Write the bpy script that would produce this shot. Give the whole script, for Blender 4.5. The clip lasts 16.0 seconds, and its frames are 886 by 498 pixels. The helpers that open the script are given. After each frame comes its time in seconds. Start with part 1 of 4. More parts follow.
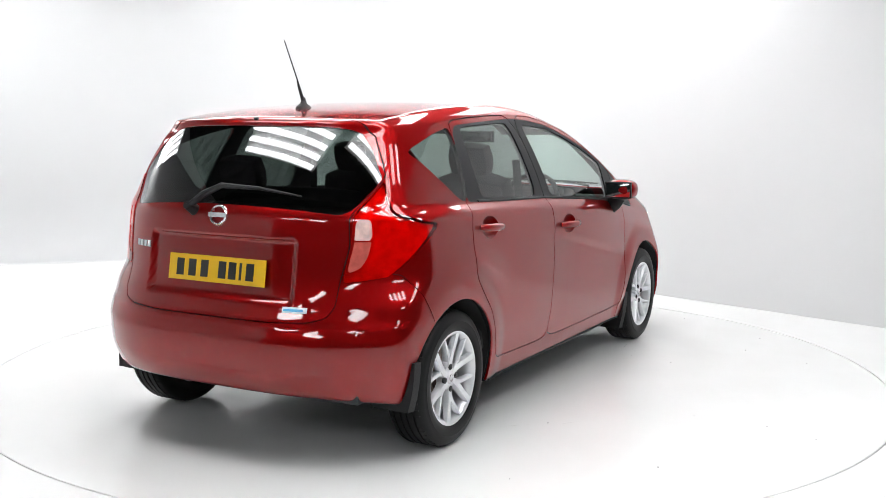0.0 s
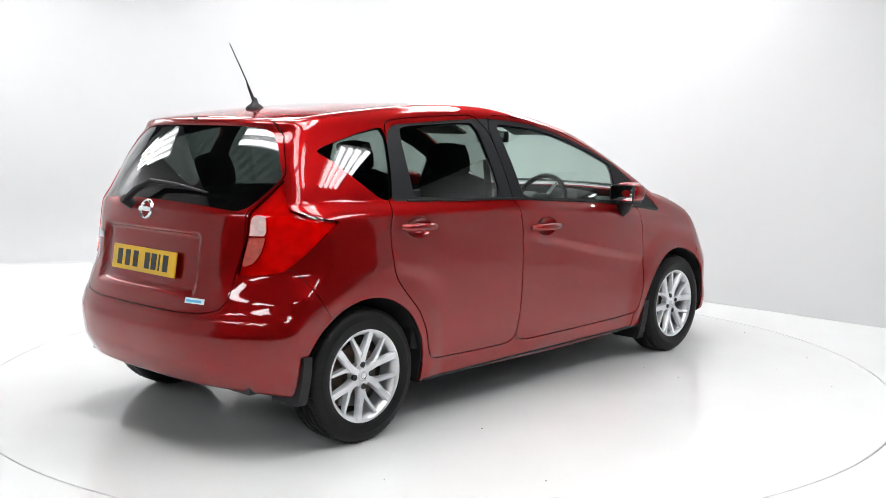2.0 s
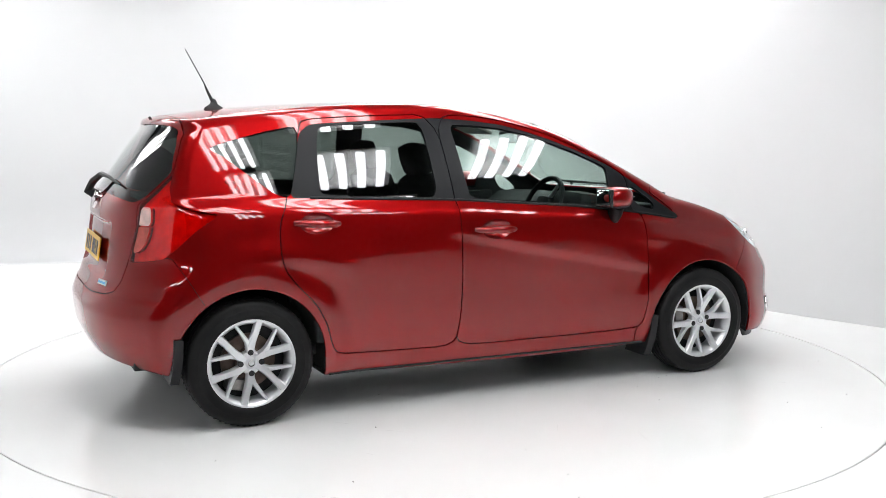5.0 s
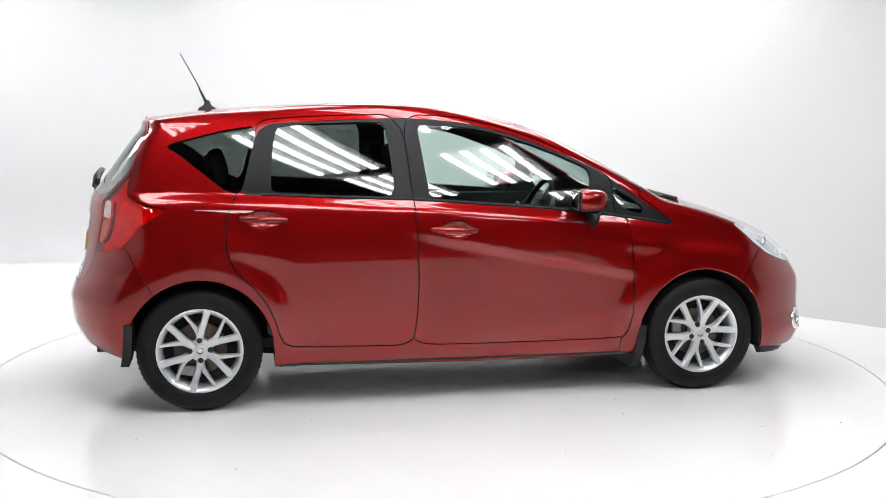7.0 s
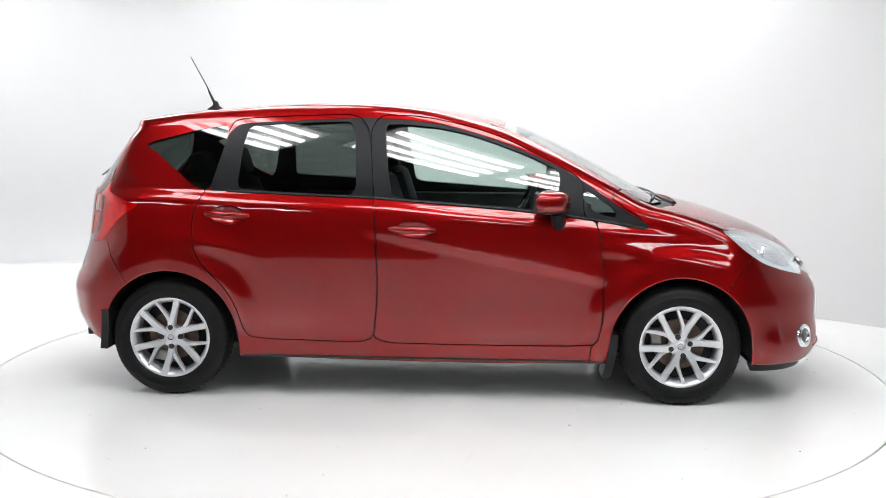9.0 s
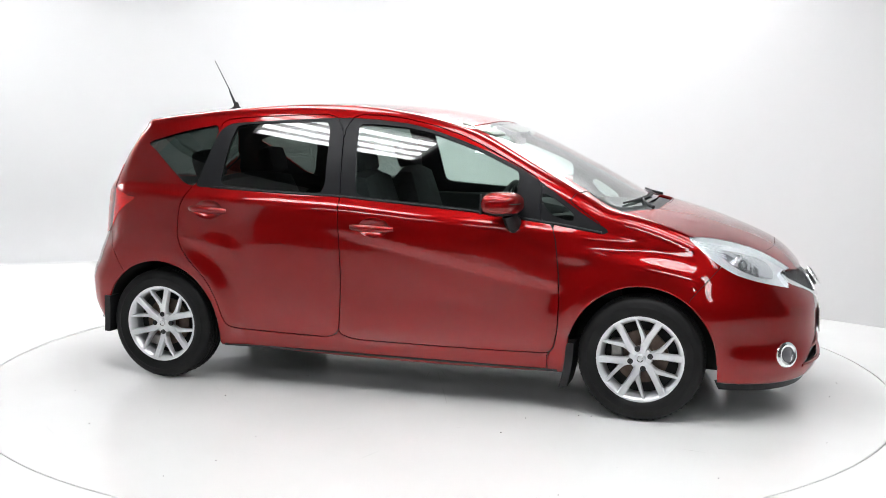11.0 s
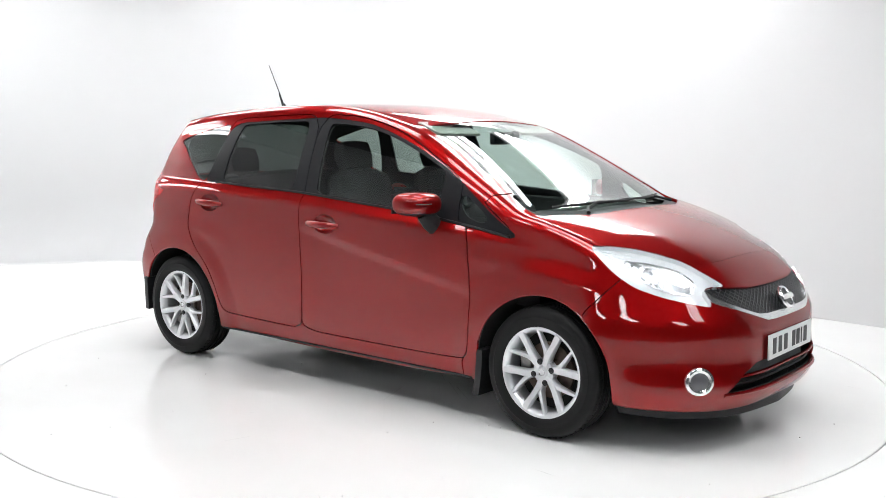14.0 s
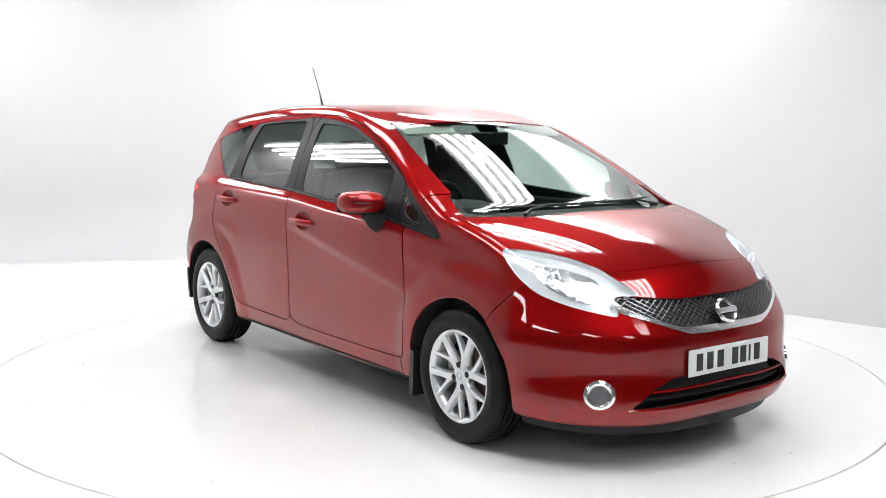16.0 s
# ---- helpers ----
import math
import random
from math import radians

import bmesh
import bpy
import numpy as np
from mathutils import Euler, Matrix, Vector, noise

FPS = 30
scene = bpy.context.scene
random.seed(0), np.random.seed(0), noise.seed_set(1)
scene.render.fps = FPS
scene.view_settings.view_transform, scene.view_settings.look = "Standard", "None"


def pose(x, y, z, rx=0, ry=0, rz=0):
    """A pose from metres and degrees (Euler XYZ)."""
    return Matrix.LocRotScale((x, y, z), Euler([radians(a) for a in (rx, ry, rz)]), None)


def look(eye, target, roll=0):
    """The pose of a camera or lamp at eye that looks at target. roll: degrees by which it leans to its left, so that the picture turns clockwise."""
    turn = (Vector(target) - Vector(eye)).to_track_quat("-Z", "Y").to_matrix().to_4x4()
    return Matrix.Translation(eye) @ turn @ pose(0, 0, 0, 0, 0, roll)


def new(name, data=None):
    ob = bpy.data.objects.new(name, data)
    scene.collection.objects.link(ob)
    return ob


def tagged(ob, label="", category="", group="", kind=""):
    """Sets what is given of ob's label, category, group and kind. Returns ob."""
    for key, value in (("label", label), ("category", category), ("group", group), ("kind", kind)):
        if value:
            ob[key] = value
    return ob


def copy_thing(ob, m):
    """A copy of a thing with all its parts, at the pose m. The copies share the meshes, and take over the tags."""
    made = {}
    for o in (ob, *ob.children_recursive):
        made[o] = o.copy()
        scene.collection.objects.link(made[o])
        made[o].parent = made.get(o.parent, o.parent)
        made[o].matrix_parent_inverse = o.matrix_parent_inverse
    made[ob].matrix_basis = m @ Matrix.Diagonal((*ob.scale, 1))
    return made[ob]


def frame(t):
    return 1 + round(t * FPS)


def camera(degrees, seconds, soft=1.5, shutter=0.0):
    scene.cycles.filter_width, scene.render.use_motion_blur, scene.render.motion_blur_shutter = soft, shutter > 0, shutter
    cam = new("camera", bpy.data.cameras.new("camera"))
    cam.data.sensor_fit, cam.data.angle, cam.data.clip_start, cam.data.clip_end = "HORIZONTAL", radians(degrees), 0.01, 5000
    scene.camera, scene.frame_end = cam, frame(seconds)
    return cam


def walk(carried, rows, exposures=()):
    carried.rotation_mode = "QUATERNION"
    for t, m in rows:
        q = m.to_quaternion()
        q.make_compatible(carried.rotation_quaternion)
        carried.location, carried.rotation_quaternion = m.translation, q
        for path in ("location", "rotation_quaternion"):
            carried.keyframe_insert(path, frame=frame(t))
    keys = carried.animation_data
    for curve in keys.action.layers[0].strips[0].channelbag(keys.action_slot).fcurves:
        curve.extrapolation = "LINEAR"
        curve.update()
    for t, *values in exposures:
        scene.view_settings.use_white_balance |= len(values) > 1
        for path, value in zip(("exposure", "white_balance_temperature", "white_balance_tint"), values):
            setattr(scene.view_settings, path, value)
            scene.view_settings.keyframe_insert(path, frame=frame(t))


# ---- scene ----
# A static camera looks at a car that turns on a white turntable.
cam = camera(46.62, 16.0, soft=0.85)
EYE = (0.0, -5.941, 1.417)
AIM = Vector((0.00637, 1.0, -0.12458))
CAM_POSE = look(EYE, Vector(EYE) + AIM, 0.427)
walk(cam, [(0.0, CAM_POSE), (16.0, CAM_POSE)])


def table_turn(t):
    """Heading of the turntable in degrees; it turns evenly."""
    return 60.87 - 7.155 * t

world = bpy.data.worlds.new("hall_air")
scene.world = world
world.use_nodes = True
world.node_tree.nodes["Background"].inputs["Color"].default_value = (0.9, 0.95, 1.0, 1)
world.node_tree.nodes["Background"].inputs["Strength"].default_value = 0.02
scene.view_settings.exposure = 0.0

# ---- materials ----
def material(name, color, rough=0.5, metal=0.0, coat=0.0, vary=0.0, scale=8.0, bump=0.0, bump_scale=120.0, rough_vary=0.0, spec=0.5):
    """A painted, moulded or metal surface with broad stains and a fine grain."""
    m = bpy.data.materials.new(name)
    m.use_nodes = True
    nt = m.node_tree
    b = nt.nodes["Principled BSDF"]
    b.inputs["Base Color"].default_value = (*color, 1)
    b.inputs["Roughness"].default_value = rough
    b.inputs["Metallic"].default_value = metal
    b.inputs["Coat Weight"].default_value = coat
    b.inputs["Coat Roughness"].default_value = 0.02
    b.inputs["Specular IOR Level"].default_value = spec
    tc = nt.nodes.new("ShaderNodeTexCoord")
    if vary or rough_vary:
        broad = nt.nodes.new("ShaderNodeTexNoise")
        broad.inputs["Scale"].default_value = scale
        broad.inputs["Detail"].default_value = 6
        nt.links.new(tc.outputs["Object"], broad.inputs["Vector"])
        if vary:
            ramp = nt.nodes.new("ShaderNodeValToRGB")
            ramp.color_ramp.elements[0].position, ramp.color_ramp.elements[1].position = 0.3, 0.7
            ramp.color_ramp.elements[0].color = (*[c * (1 - vary) for c in color], 1)
            ramp.color_ramp.elements[1].color = (*[min(1, c * (1 + vary)) for c in color], 1)
            nt.links.new(broad.outputs["Fac"], ramp.inputs["Fac"])
            nt.links.new(ramp.outputs["Color"], b.inputs["Base Color"])
        if rough_vary:
            mr = nt.nodes.new("ShaderNodeMapRange")
            mr.inputs["To Min"].default_value, mr.inputs["To Max"].default_value = rough - rough_vary, rough + rough_vary
            nt.links.new(broad.outputs["Fac"], mr.inputs["Value"])
            nt.links.new(mr.outputs["Result"], b.inputs["Roughness"])
    if bump:
        fine = nt.nodes.new("ShaderNodeTexNoise")
        fine.inputs["Scale"].default_value = bump_scale
        fine.inputs["Detail"].default_value = 4
        nt.links.new(tc.outputs["Object"], fine.inputs["Vector"])
        bp = nt.nodes.new("ShaderNodeBump")
        bp.inputs["Strength"].default_value = bump
        bp.inputs["Distance"].default_value = 0.002
        nt.links.new(fine.outputs["Fac"], bp.inputs["Height"])
        nt.links.new(bp.outputs["Normal"], b.inputs["Normal"])
    return m


def glazing(name, tint, ior=1.5):
    """A thin pane: tinted see-through with real gloss."""
    m = bpy.data.materials.new(name)
    m.use_nodes = True
    nt = m.node_tree
    nt.nodes.clear()
    out, mix = nt.nodes.new("ShaderNodeOutputMaterial"), nt.nodes.new("ShaderNodeMixShader")
    clear, gloss, facing = nt.nodes.new("ShaderNodeBsdfTransparent"), nt.nodes.new("ShaderNodeBsdfGlossy"), nt.nodes.new("ShaderNodeLayerWeight")
    power, gain = nt.nodes.new("ShaderNodeMath"), nt.nodes.new("ShaderNodeMath")
    power.operation, gain.operation = "POWER", "MULTIPLY_ADD"
    power.inputs[1].default_value = 5.0
    facing.inputs["Blend"].default_value = 0.5
    base = ((ior - 1) / (ior + 1)) ** 2 * 2.0
    gain.inputs[1].default_value, gain.inputs[2].default_value = 1 - base, base
    clear.inputs["Color"].default_value = (*tint, 1)
    gloss.inputs["Color"].default_value = (1, 1, 1, 1)
    gloss.inputs["Roughness"].default_value = 0.0
    nt.links.new(facing.outputs["Facing"], power.inputs[0])
    nt.links.new(power.outputs[0], gain.inputs[0])
    nt.links.new(gain.outputs[0], mix.inputs[0])
    nt.links.new(clear.outputs[0], mix.inputs[1])
    nt.links.new(gloss.outputs[0], mix.inputs[2])
    nt.links.new(mix.outputs[0], out.inputs["Surface"])
    return m


def glow(name, color, strength):
    m = bpy.data.materials.new(name)
    m.use_nodes = True
    b = m.node_tree.nodes["Principled BSDF"]
    b.inputs["Base Color"].default_value = (0.8, 0.8, 0.8, 1)
    b.inputs["Emission Color"].default_value = (*color, 1)
    b.inputs["Emission Strength"].default_value = strength
    return m


PAINT = material("metallic_red_paint", (0.26, 0.0033, 0.0038), rough=0.42, metal=0.85, coat=1.0, vary=0.03, scale=1.5, spec=0.2)
PAINT.node_tree.nodes["Principled BSDF"].inputs["Specular Tint"].default_value = (0.62, 0.05, 0.05, 1)
PAINT.node_tree.nodes["Principled BSDF"].inputs["Coat IOR"].default_value = 1.56
PAINT.node_tree.nodes["Principled BSDF"].inputs["Coat Roughness"].default_value = 0.006
BLACK_TRIM = material("satin_black_trim", (0.008, 0.0085, 0.010), rough=0.42, bump=0.03, bump_scale=900, spec=0.22)
BLACK_PLASTIC = material("grained_black_plastic", (0.010, 0.010, 0.011), rough=0.5, spec=0.35, vary=0.25, scale=9, bump=0.25, bump_scale=500)
DARK_INSIDE = material("dark_cabin_lining", (0.036, 0.036, 0.038), rough=0.85, vary=0.3, scale=5, bump=0.2, bump_scale=300)
FABRIC = material("charcoal_seat_fabric", (0.030, 0.030, 0.033), rough=0.95, vary=0.35, scale=14, bump=0.5, bump_scale=700)
CREAM = material("cream_pillar_lining", (0.42, 0.41, 0.38), rough=0.8, vary=0.05, scale=6, bump=0.1, bump_scale=400)
RUBBER = material("tyre_rubber", (0.008, 0.008, 0.0082), rough=0.5, vary=0.3, scale=12, bump=0.06, bump_scale=200, rough_vary=0.12, spec=0.2)
DISC = material("rusty_disc", (0.15, 0.11, 0.09), rough=0.5, metal=0.6, vary=0.3, scale=18)
ALLOY = material("silver_wheel_paint", (0.70, 0.71, 0.73), rough=0.3, metal=0.6, coat=0.5, vary=0.05, scale=10)
STEEL = material("brushed_brake_steel", (0.30, 0.29, 0.28), rough=0.38, metal=1.0, vary=0.2, scale=30)
CHROME = material("bright_chrome", (0.88, 0.88, 0.89), rough=0.15, metal=0.9, vary=0.03, scale=20)
MIRROR = material("mirror_glass", (0.9, 0.92, 0.93), rough=0.0, metal=1.0)
UNDER = material("underseal", (0.012, 0.012, 0.012), rough=0.8, vary=0.4, scale=6, bump=0.3, bump_scale=80)
GLASS_CLEAR = glazing("green_tinted_glass", (0.72, 0.82, 0.78))
GLASS_DARK = glazing("privacy_glass", (0.29, 0.33, 0.31))
GLASS_REAR = glazing("dark_rear_glass", (0.16, 0.19, 0.18))
LENS_CLEAR = glazing("clear_lamp_lens", (0.93, 0.95, 0.96))
LENS_RED = glazing("red_lamp_lens", (0.97, 0.06, 0.045))
LAMP_RED = material("red_lamp_reflector", (0.85, 0.20, 0.16), rough=0.35, metal=0.25, vary=0.2, scale=25, bump=0.4, bump_scale=150)
LAMP_PINK = material("ribbed_reversing_lens", (0.74, 0.52, 0.48), rough=0.2, vary=0.15, scale=40, bump=0.5, bump_scale=160)
LAMP_ROSE = material("ribbed_rose_lens", (0.50, 0.10, 0.08), rough=0.2, vary=0.15, scale=40, bump=0.5, bump_scale=160)
REFLECTOR = material("bright_lamp_reflector", (0.86, 0.87, 0.88), rough=0.3, metal=0.3, vary=0.06, scale=18)


def faceted(name, color, scale):
    """A bright reflector pressed into small facets."""
    m = material(name, color, rough=0.2, metal=0.85)
    nt = m.node_tree
    tc, cells, bp = nt.nodes.new("ShaderNodeTexCoord"), nt.nodes.new("ShaderNodeTexVoronoi"), nt.nodes.new("ShaderNodeBump")
    cells.inputs["Scale"].default_value = scale
    bp.inputs["Strength"].default_value = 0.5
    bp.inputs["Distance"].default_value = 0.004
    nt.links.new(tc.outputs["Object"], cells.inputs["Vector"])
    nt.links.new(cells.outputs["Distance"], bp.inputs["Height"])
    nt.links.new(bp.outputs["Normal"], nt.nodes["Principled BSDF"].inputs["Normal"])
    return m


FACETS = faceted("faceted_lamp_reflector", (0.88, 0.89, 0.90), 34.0)
GRILLE_MAT = material("gloss_black_grille", (0.012, 0.012, 0.013), rough=0.2)
GRILLE_BAR = material("smoked_chrome_mesh", (0.22, 0.22, 0.23), rough=0.22, metal=0.9)
YELLOW = material("yellow_plate", (0.80, 0.47, 0.01), rough=0.35, vary=0.03, scale=8)
WHITE_PLATE = material("white_plate", (0.72, 0.73, 0.72), rough=0.35, vary=0.03, scale=8)
INK = material("plate_ink", (0.015, 0.015, 0.017), rough=0.4)
STICKER_BLUE = material("pale_blue_sticker", (0.10, 0.42, 0.70), rough=0.3)
STICKER_WHITE = material("white_sticker", (0.75, 0.78, 0.80), rough=0.3)
SILVER_TRIM = material("silver_dash_trim", (0.5, 0.51, 0.52), rough=0.35, metal=0.7)
SMOKED = material("smoked_fog_lens", (0.10, 0.10, 0.11), rough=0.08, coat=1.0)
FLOOR_MAT = material("white_epoxy_floor", (0.80, 0.80, 0.79), rough=0.20, vary=0.012, scale=1.2, rough_vary=0.06, bump=0.015, bump_scale=30)
TABLE_MAT = material("white_turntable_paint", (0.79, 0.79, 0.78), rough=0.15, vary=0.018, scale=1.7, rough_vary=0.08, bump=0.02, bump_scale=25)
WALL_MAT = material("white_studio_paint", (0.555, 0.555, 0.558), rough=0.75, vary=0.012, scale=0.8, bump=0.03, bump_scale=60)
HALL_MAT = material("dark_hall_cladding", (0.022, 0.022, 0.024), rough=0.7, vary=0.25, scale=0.7, bump=0.1, bump_scale=40)
ROOF_MAT = material("dark_roof_sheet", (0.05, 0.051, 0.054), rough=0.6, vary=0.25, scale=0.6)
DARK_FLOOR = material("dark_concrete_floor", (0.05, 0.05, 0.05), rough=0.5, vary=0.2, scale=0.8, bump=0.1, bump_scale=60)
PIT_MAT = material("dark_pit", (0.05, 0.05, 0.05), rough=0.8)
HOUSING = material("lamp_housing_enamel", (0.55, 0.55, 0.55), rough=0.5, vary=0.05)
TUBE = glow("fluorescent_tube", (0.97, 0.985, 1.0), 12.4)
SCUFF = material("rubber_scuff", (0.45, 0.45, 0.44), rough=0.5, vary=0.2, scale=20)
DEBRIS = material("grey_grit", (0.2, 0.2, 0.19), rough=0.8)

# ---- the car's body as one smooth solid, in the car's space: x to the nose, z up, a = |y| ----
def spline(xs, ys, smooth=True):
    """A smooth curve through a few stations."""
    xs, ys = np.array(xs, float), np.array(ys, float)
    if smooth:
        # natural cubic: curvature runs on without steps
        n, h = len(xs), np.diff(xs)
        A, b = np.eye(n), np.zeros(n)
        for i in range(1, n - 1):
            A[i, i - 1:i + 2] = h[i - 1], 2 * (h[i - 1] + h[i]), h[i]
            b[i] = 6 * ((ys[i + 1] - ys[i]) / h[i] - (ys[i] - ys[i - 1]) / h[i - 1])
        M = np.linalg.solve(A, b)

        def curve(x):
            x = np.clip(x, xs[0], xs[-1])
            i = np.clip(np.searchsorted(xs, x) - 1, 0, n - 2)
            p, q = xs[i + 1] - x, x - xs[i]
            return (M[i] * p ** 3 + M[i + 1] * q ** 3) / (6 * h[i]) + (ys[i] / h[i] - M[i] * h[i] / 6) * p + (ys[i + 1] / h[i] - M[i + 1] * h[i] / 6) * q
        return curve
    d = np.diff(ys) / np.diff(xs)
    m = np.concatenate([[d[0]], np.where(d[1:] * d[:-1] > 0, 2 * d[1:] * d[:-1] / (d[1:] + d[:-1] + 1e-12), 0), [d[-1]]])

    def at(x):
        x = np.clip(x, xs[0], xs[-1])
        i = np.clip(np.searchsorted(xs, x) - 1, 0, len(xs) - 2)
        h = xs[i + 1] - xs[i]
        t = (x - xs[i]) / h
        return ((1 + 2 * t) * (1 - t) ** 2 * ys[i] + t * (1 - t) ** 2 * h * m[i]
                + t * t * (3 - 2 * t) * ys[i + 1] + t * t * (t - 1) * h * m[i + 1])
    return at


def smax(p, q, r):
    h = np.clip(0.5 + 0.5 * (p - q) / r, 0, 1)
    return q + (p - q) * h + r * h * (1 - h)


def step(e0, e1, v):
    t = np.clip((v - e0) / (e1 - e0), 0, 1)
    return t * t * (3 - 2 * t)


SIDE_W = spline([0.10, 0.20, 0.30, 0.45, 0.60, 0.75, 0.85, 0.93, 1.00, 1.10], [0.74, 0.785, 0.808, 0.832, 0.841, 0.846, 0.845, 0.838, 0.826, 0.80])
PLAN = spline([-2.1, -1.7, -1.45, -1.0, 0.0, 0.7, 1.13, 1.5, 1.8, 2.2], [-0.05, -0.02, -0.006, 0.0, 0.0, -0.005, -0.05, -0.09, -0.11, -0.13])
ROOF_Z = spline([-2.1, -1.7, -1.55, -1.37, -1.04, -0.71, -0.45, -0.20, 0.10, 0.27, 0.42, 0.62, 0.80, 1.05, 1.25, 1.6, 2.2],
                [1.395, 1.412, 1.432, 1.458, 1.489, 1.509, 1.514, 1.508, 1.477, 1.449, 1.417, 1.339, 1.252, 1.118, 1.004, 0.80, 0.44])
HOOD_Z = spline([-2.1, 0.5, 0.9, 1.1, 1.28, 1.40, 1.56, 1.72, 1.88, 1.98, 2.06, 2.2], [1.05, 1.06, 1.06, 1.043, 1.011, 0.985, 0.943, 0.888, 0.818, 0.755, 0.69, 0.55])
ROOF_CROWN = spline([-2.1, -1.5, 0.1, 0.5, 1.0, 1.4, 2.2], [0.030, 0.028, 0.030, 0.050, 0.048, 0.045, 0.045])
HOOD_CROWN = spline([-2.1, 0.9, 1.3, 1.5, 1.7, 1.9, 2.1, 2.2], [0.02, 0.02, 0.026, 0.038, 0.056, 0.076, 0.10, 0.11])
NOSE_X = spline([0.08, 0.15, 0.21, 0.28, 0.38, 0.50, 0.56, 0.62, 0.70, 0.76, 0.84, 0.95], [2.03, 2.06, 2.105, 2.13, 2.115, 2.11, 2.10, 2.065, 2.015, 1.975, 1.92, 1.85])
TAIL_X = spline([0.10, 0.20, 0.29, 0.41, 0.52, 0.585, 0.62, 0.72, 0.90, 1.02, 1.08, 1.12, 1.25, 1.32, 1.385, 1.41, 1.44, 1.5],
                [-1.78, -1.85, -1.91, -1.965, -1.975, -1.957, -1.938, -1.905, -1.88, -1.86, -1.82, -1.791, -1.6975, -1.647, -1.60, -1.60, -1.565, -1.5], smooth=False)
FLOOR_Z = spline([-2.1, -1.8, -1.6, -0.95, 0.9, 1.65, 1.9, 2.2], [0.31, 0.285, 0.25, 0.205, 0.20, 0.21, 0.19, 0.18])


BELT = spline([-2.2, -1.45, -1.0, -0.7, -0.25, 0.14, 0.43, 0.71, 0.88, 1.10, 1.5, 2.3], [1.06, 1.07, 1.056, 1.044, 1.029, 1.001, 0.981, 0.953, 0.930, 0.895, 0.82, 0.70], smooth=False)


def body_field(x, y, z):
    """Below zero inside the body, above zero outside it."""
    a = np.abs(y)
    low = SIDE_W(z) + PLAN(x) * np.where(x > 0, step(0.45, 0.95, z), 1.0)
    # the diagonal sweep that runs down the doors, and the wheel-arch swell
    line = z - (0.80 - 0.20 * (x + 0.1))
    fade = step(-0.5, 0.1, x) * (1 - step(0.75, 1.05, x))
    low = low - 0.012 * fade * step(-0.05, 0.01, -line) * step(0.32, 0.55, z)
    for cx in (-1.3, 1.3):
        r = np.hypot(x - cx, z - 0.30)
        low = low + 0.014 * step(0.52, 0.40, r)
    # the hip over the rear wheel and the crease over the front one
    hip = z - (0.80 - 0.42 * (x + 1.25) ** 2)
    low = low + 0.011 * np.exp(-(hip / 0.055) ** 2) * step(-1.62, -1.30, x) * step(-0.75, -1.05, x)
    brow = z - (0.80 - 0.13 * (x - 0.9))
    low = low + 0.008 * np.exp(-(brow / 0.045) ** 2) * step(0.75, 1.0, x) * step(1.75, 1.5, x)
    # the glass leans in from a ledge along the belt line
    ledge = 0.05 * step(0.006, -0.075, z - BELT(x))
    high = ledge + 0.820 - 0.425 * (z - 0.97) - 0.38 * (z - 1.2) ** 2 - 0.09 * np.clip((-1.05 - x) / 0.7, 0, 2) ** 3 - 0.02 * step(0.6, 1.2, x)
    side = smax(a - low, a - high, 0.03)
    bow = (a / 0.6) ** 2.5
    dome = (a / 0.6) ** 2.0
    top = (z - smax(ROOF_Z(x) - ROOF_CROWN(x) * (0.35 * bow + 0.75 * dome), HOOD_Z(x) - HOOD_CROWN(x) * (0.45 * bow + 0.75 * dome), 0.02)) * 0.9
    nose = (x - NOSE_X(z) + 0.9 * a ** 3.5) * 0.85
    k = 1.0 - 0.15 * step(1.05, 1.25, z) - 0.18 * step(0.80, 0.66, z)
    recess = 0.022 * step(0.40, 0.365, a) * step(0.665, 0.70, z) * step(0.945, 0.915, z)
    tail = (TAIL_X(z) + k * 0.64 * a ** 3.3 + recess - x) * 0.85
    f = smax(side, top, 0.045)
    f = smax(f, nose, 0.05)
    f = smax(f, tail, 0.032)
    return smax(f, FLOOR_Z(x) - z, 0.02)


def side_glass_field(x, y, z):
    """The barrelled sheet of which the side windows are cut."""
    return np.abs(y) - 0.820 + 0.425 * (z - 0.97) + 0.38 * (z - 1.2) ** 2 + 0.09 * np.clip((-1.05 - x) / 0.7, 0, 2) ** 3 + 0.012 * (x + 0.2) ** 2


def rear_glass_field(x, y, z):
    """The bowed sheet of which the rear window is cut."""
    a = np.abs(y)
    return -1.845 + 0.72 * (z - 1.05) + 0.45 * (z - 1.2) ** 2 + 0.26 * a ** 2 + 0.30 * a ** 4 - x


def body_normal(p, e=1e-3, field=body_field):
    x, y, z = p.T
    n = np.stack([field(x + e, y, z) - field(x - e, y, z), field(x, y + e, z) - field(x, y - e, z),
                  field(x, y, z + e) - field(x, y, z - e)], 1)
    return n / np.maximum(np.linalg.norm(n, axis=1), 1e-9)[:, None]


def body_hit(o, d, far=2.5):
    """Where rays that start inside leave the body."""
    lo, hi = np.zeros(len(o)), np.full(len(o), far)
    for _ in range(34):
        mid = (lo + hi) / 2
        out = body_field(*(o + mid[:, None] * d).T) > 0
        hi, lo = np.where(out, mid, hi), np.where(out, lo, mid)
    return o + ((lo + hi) / 2)[:, None] * d


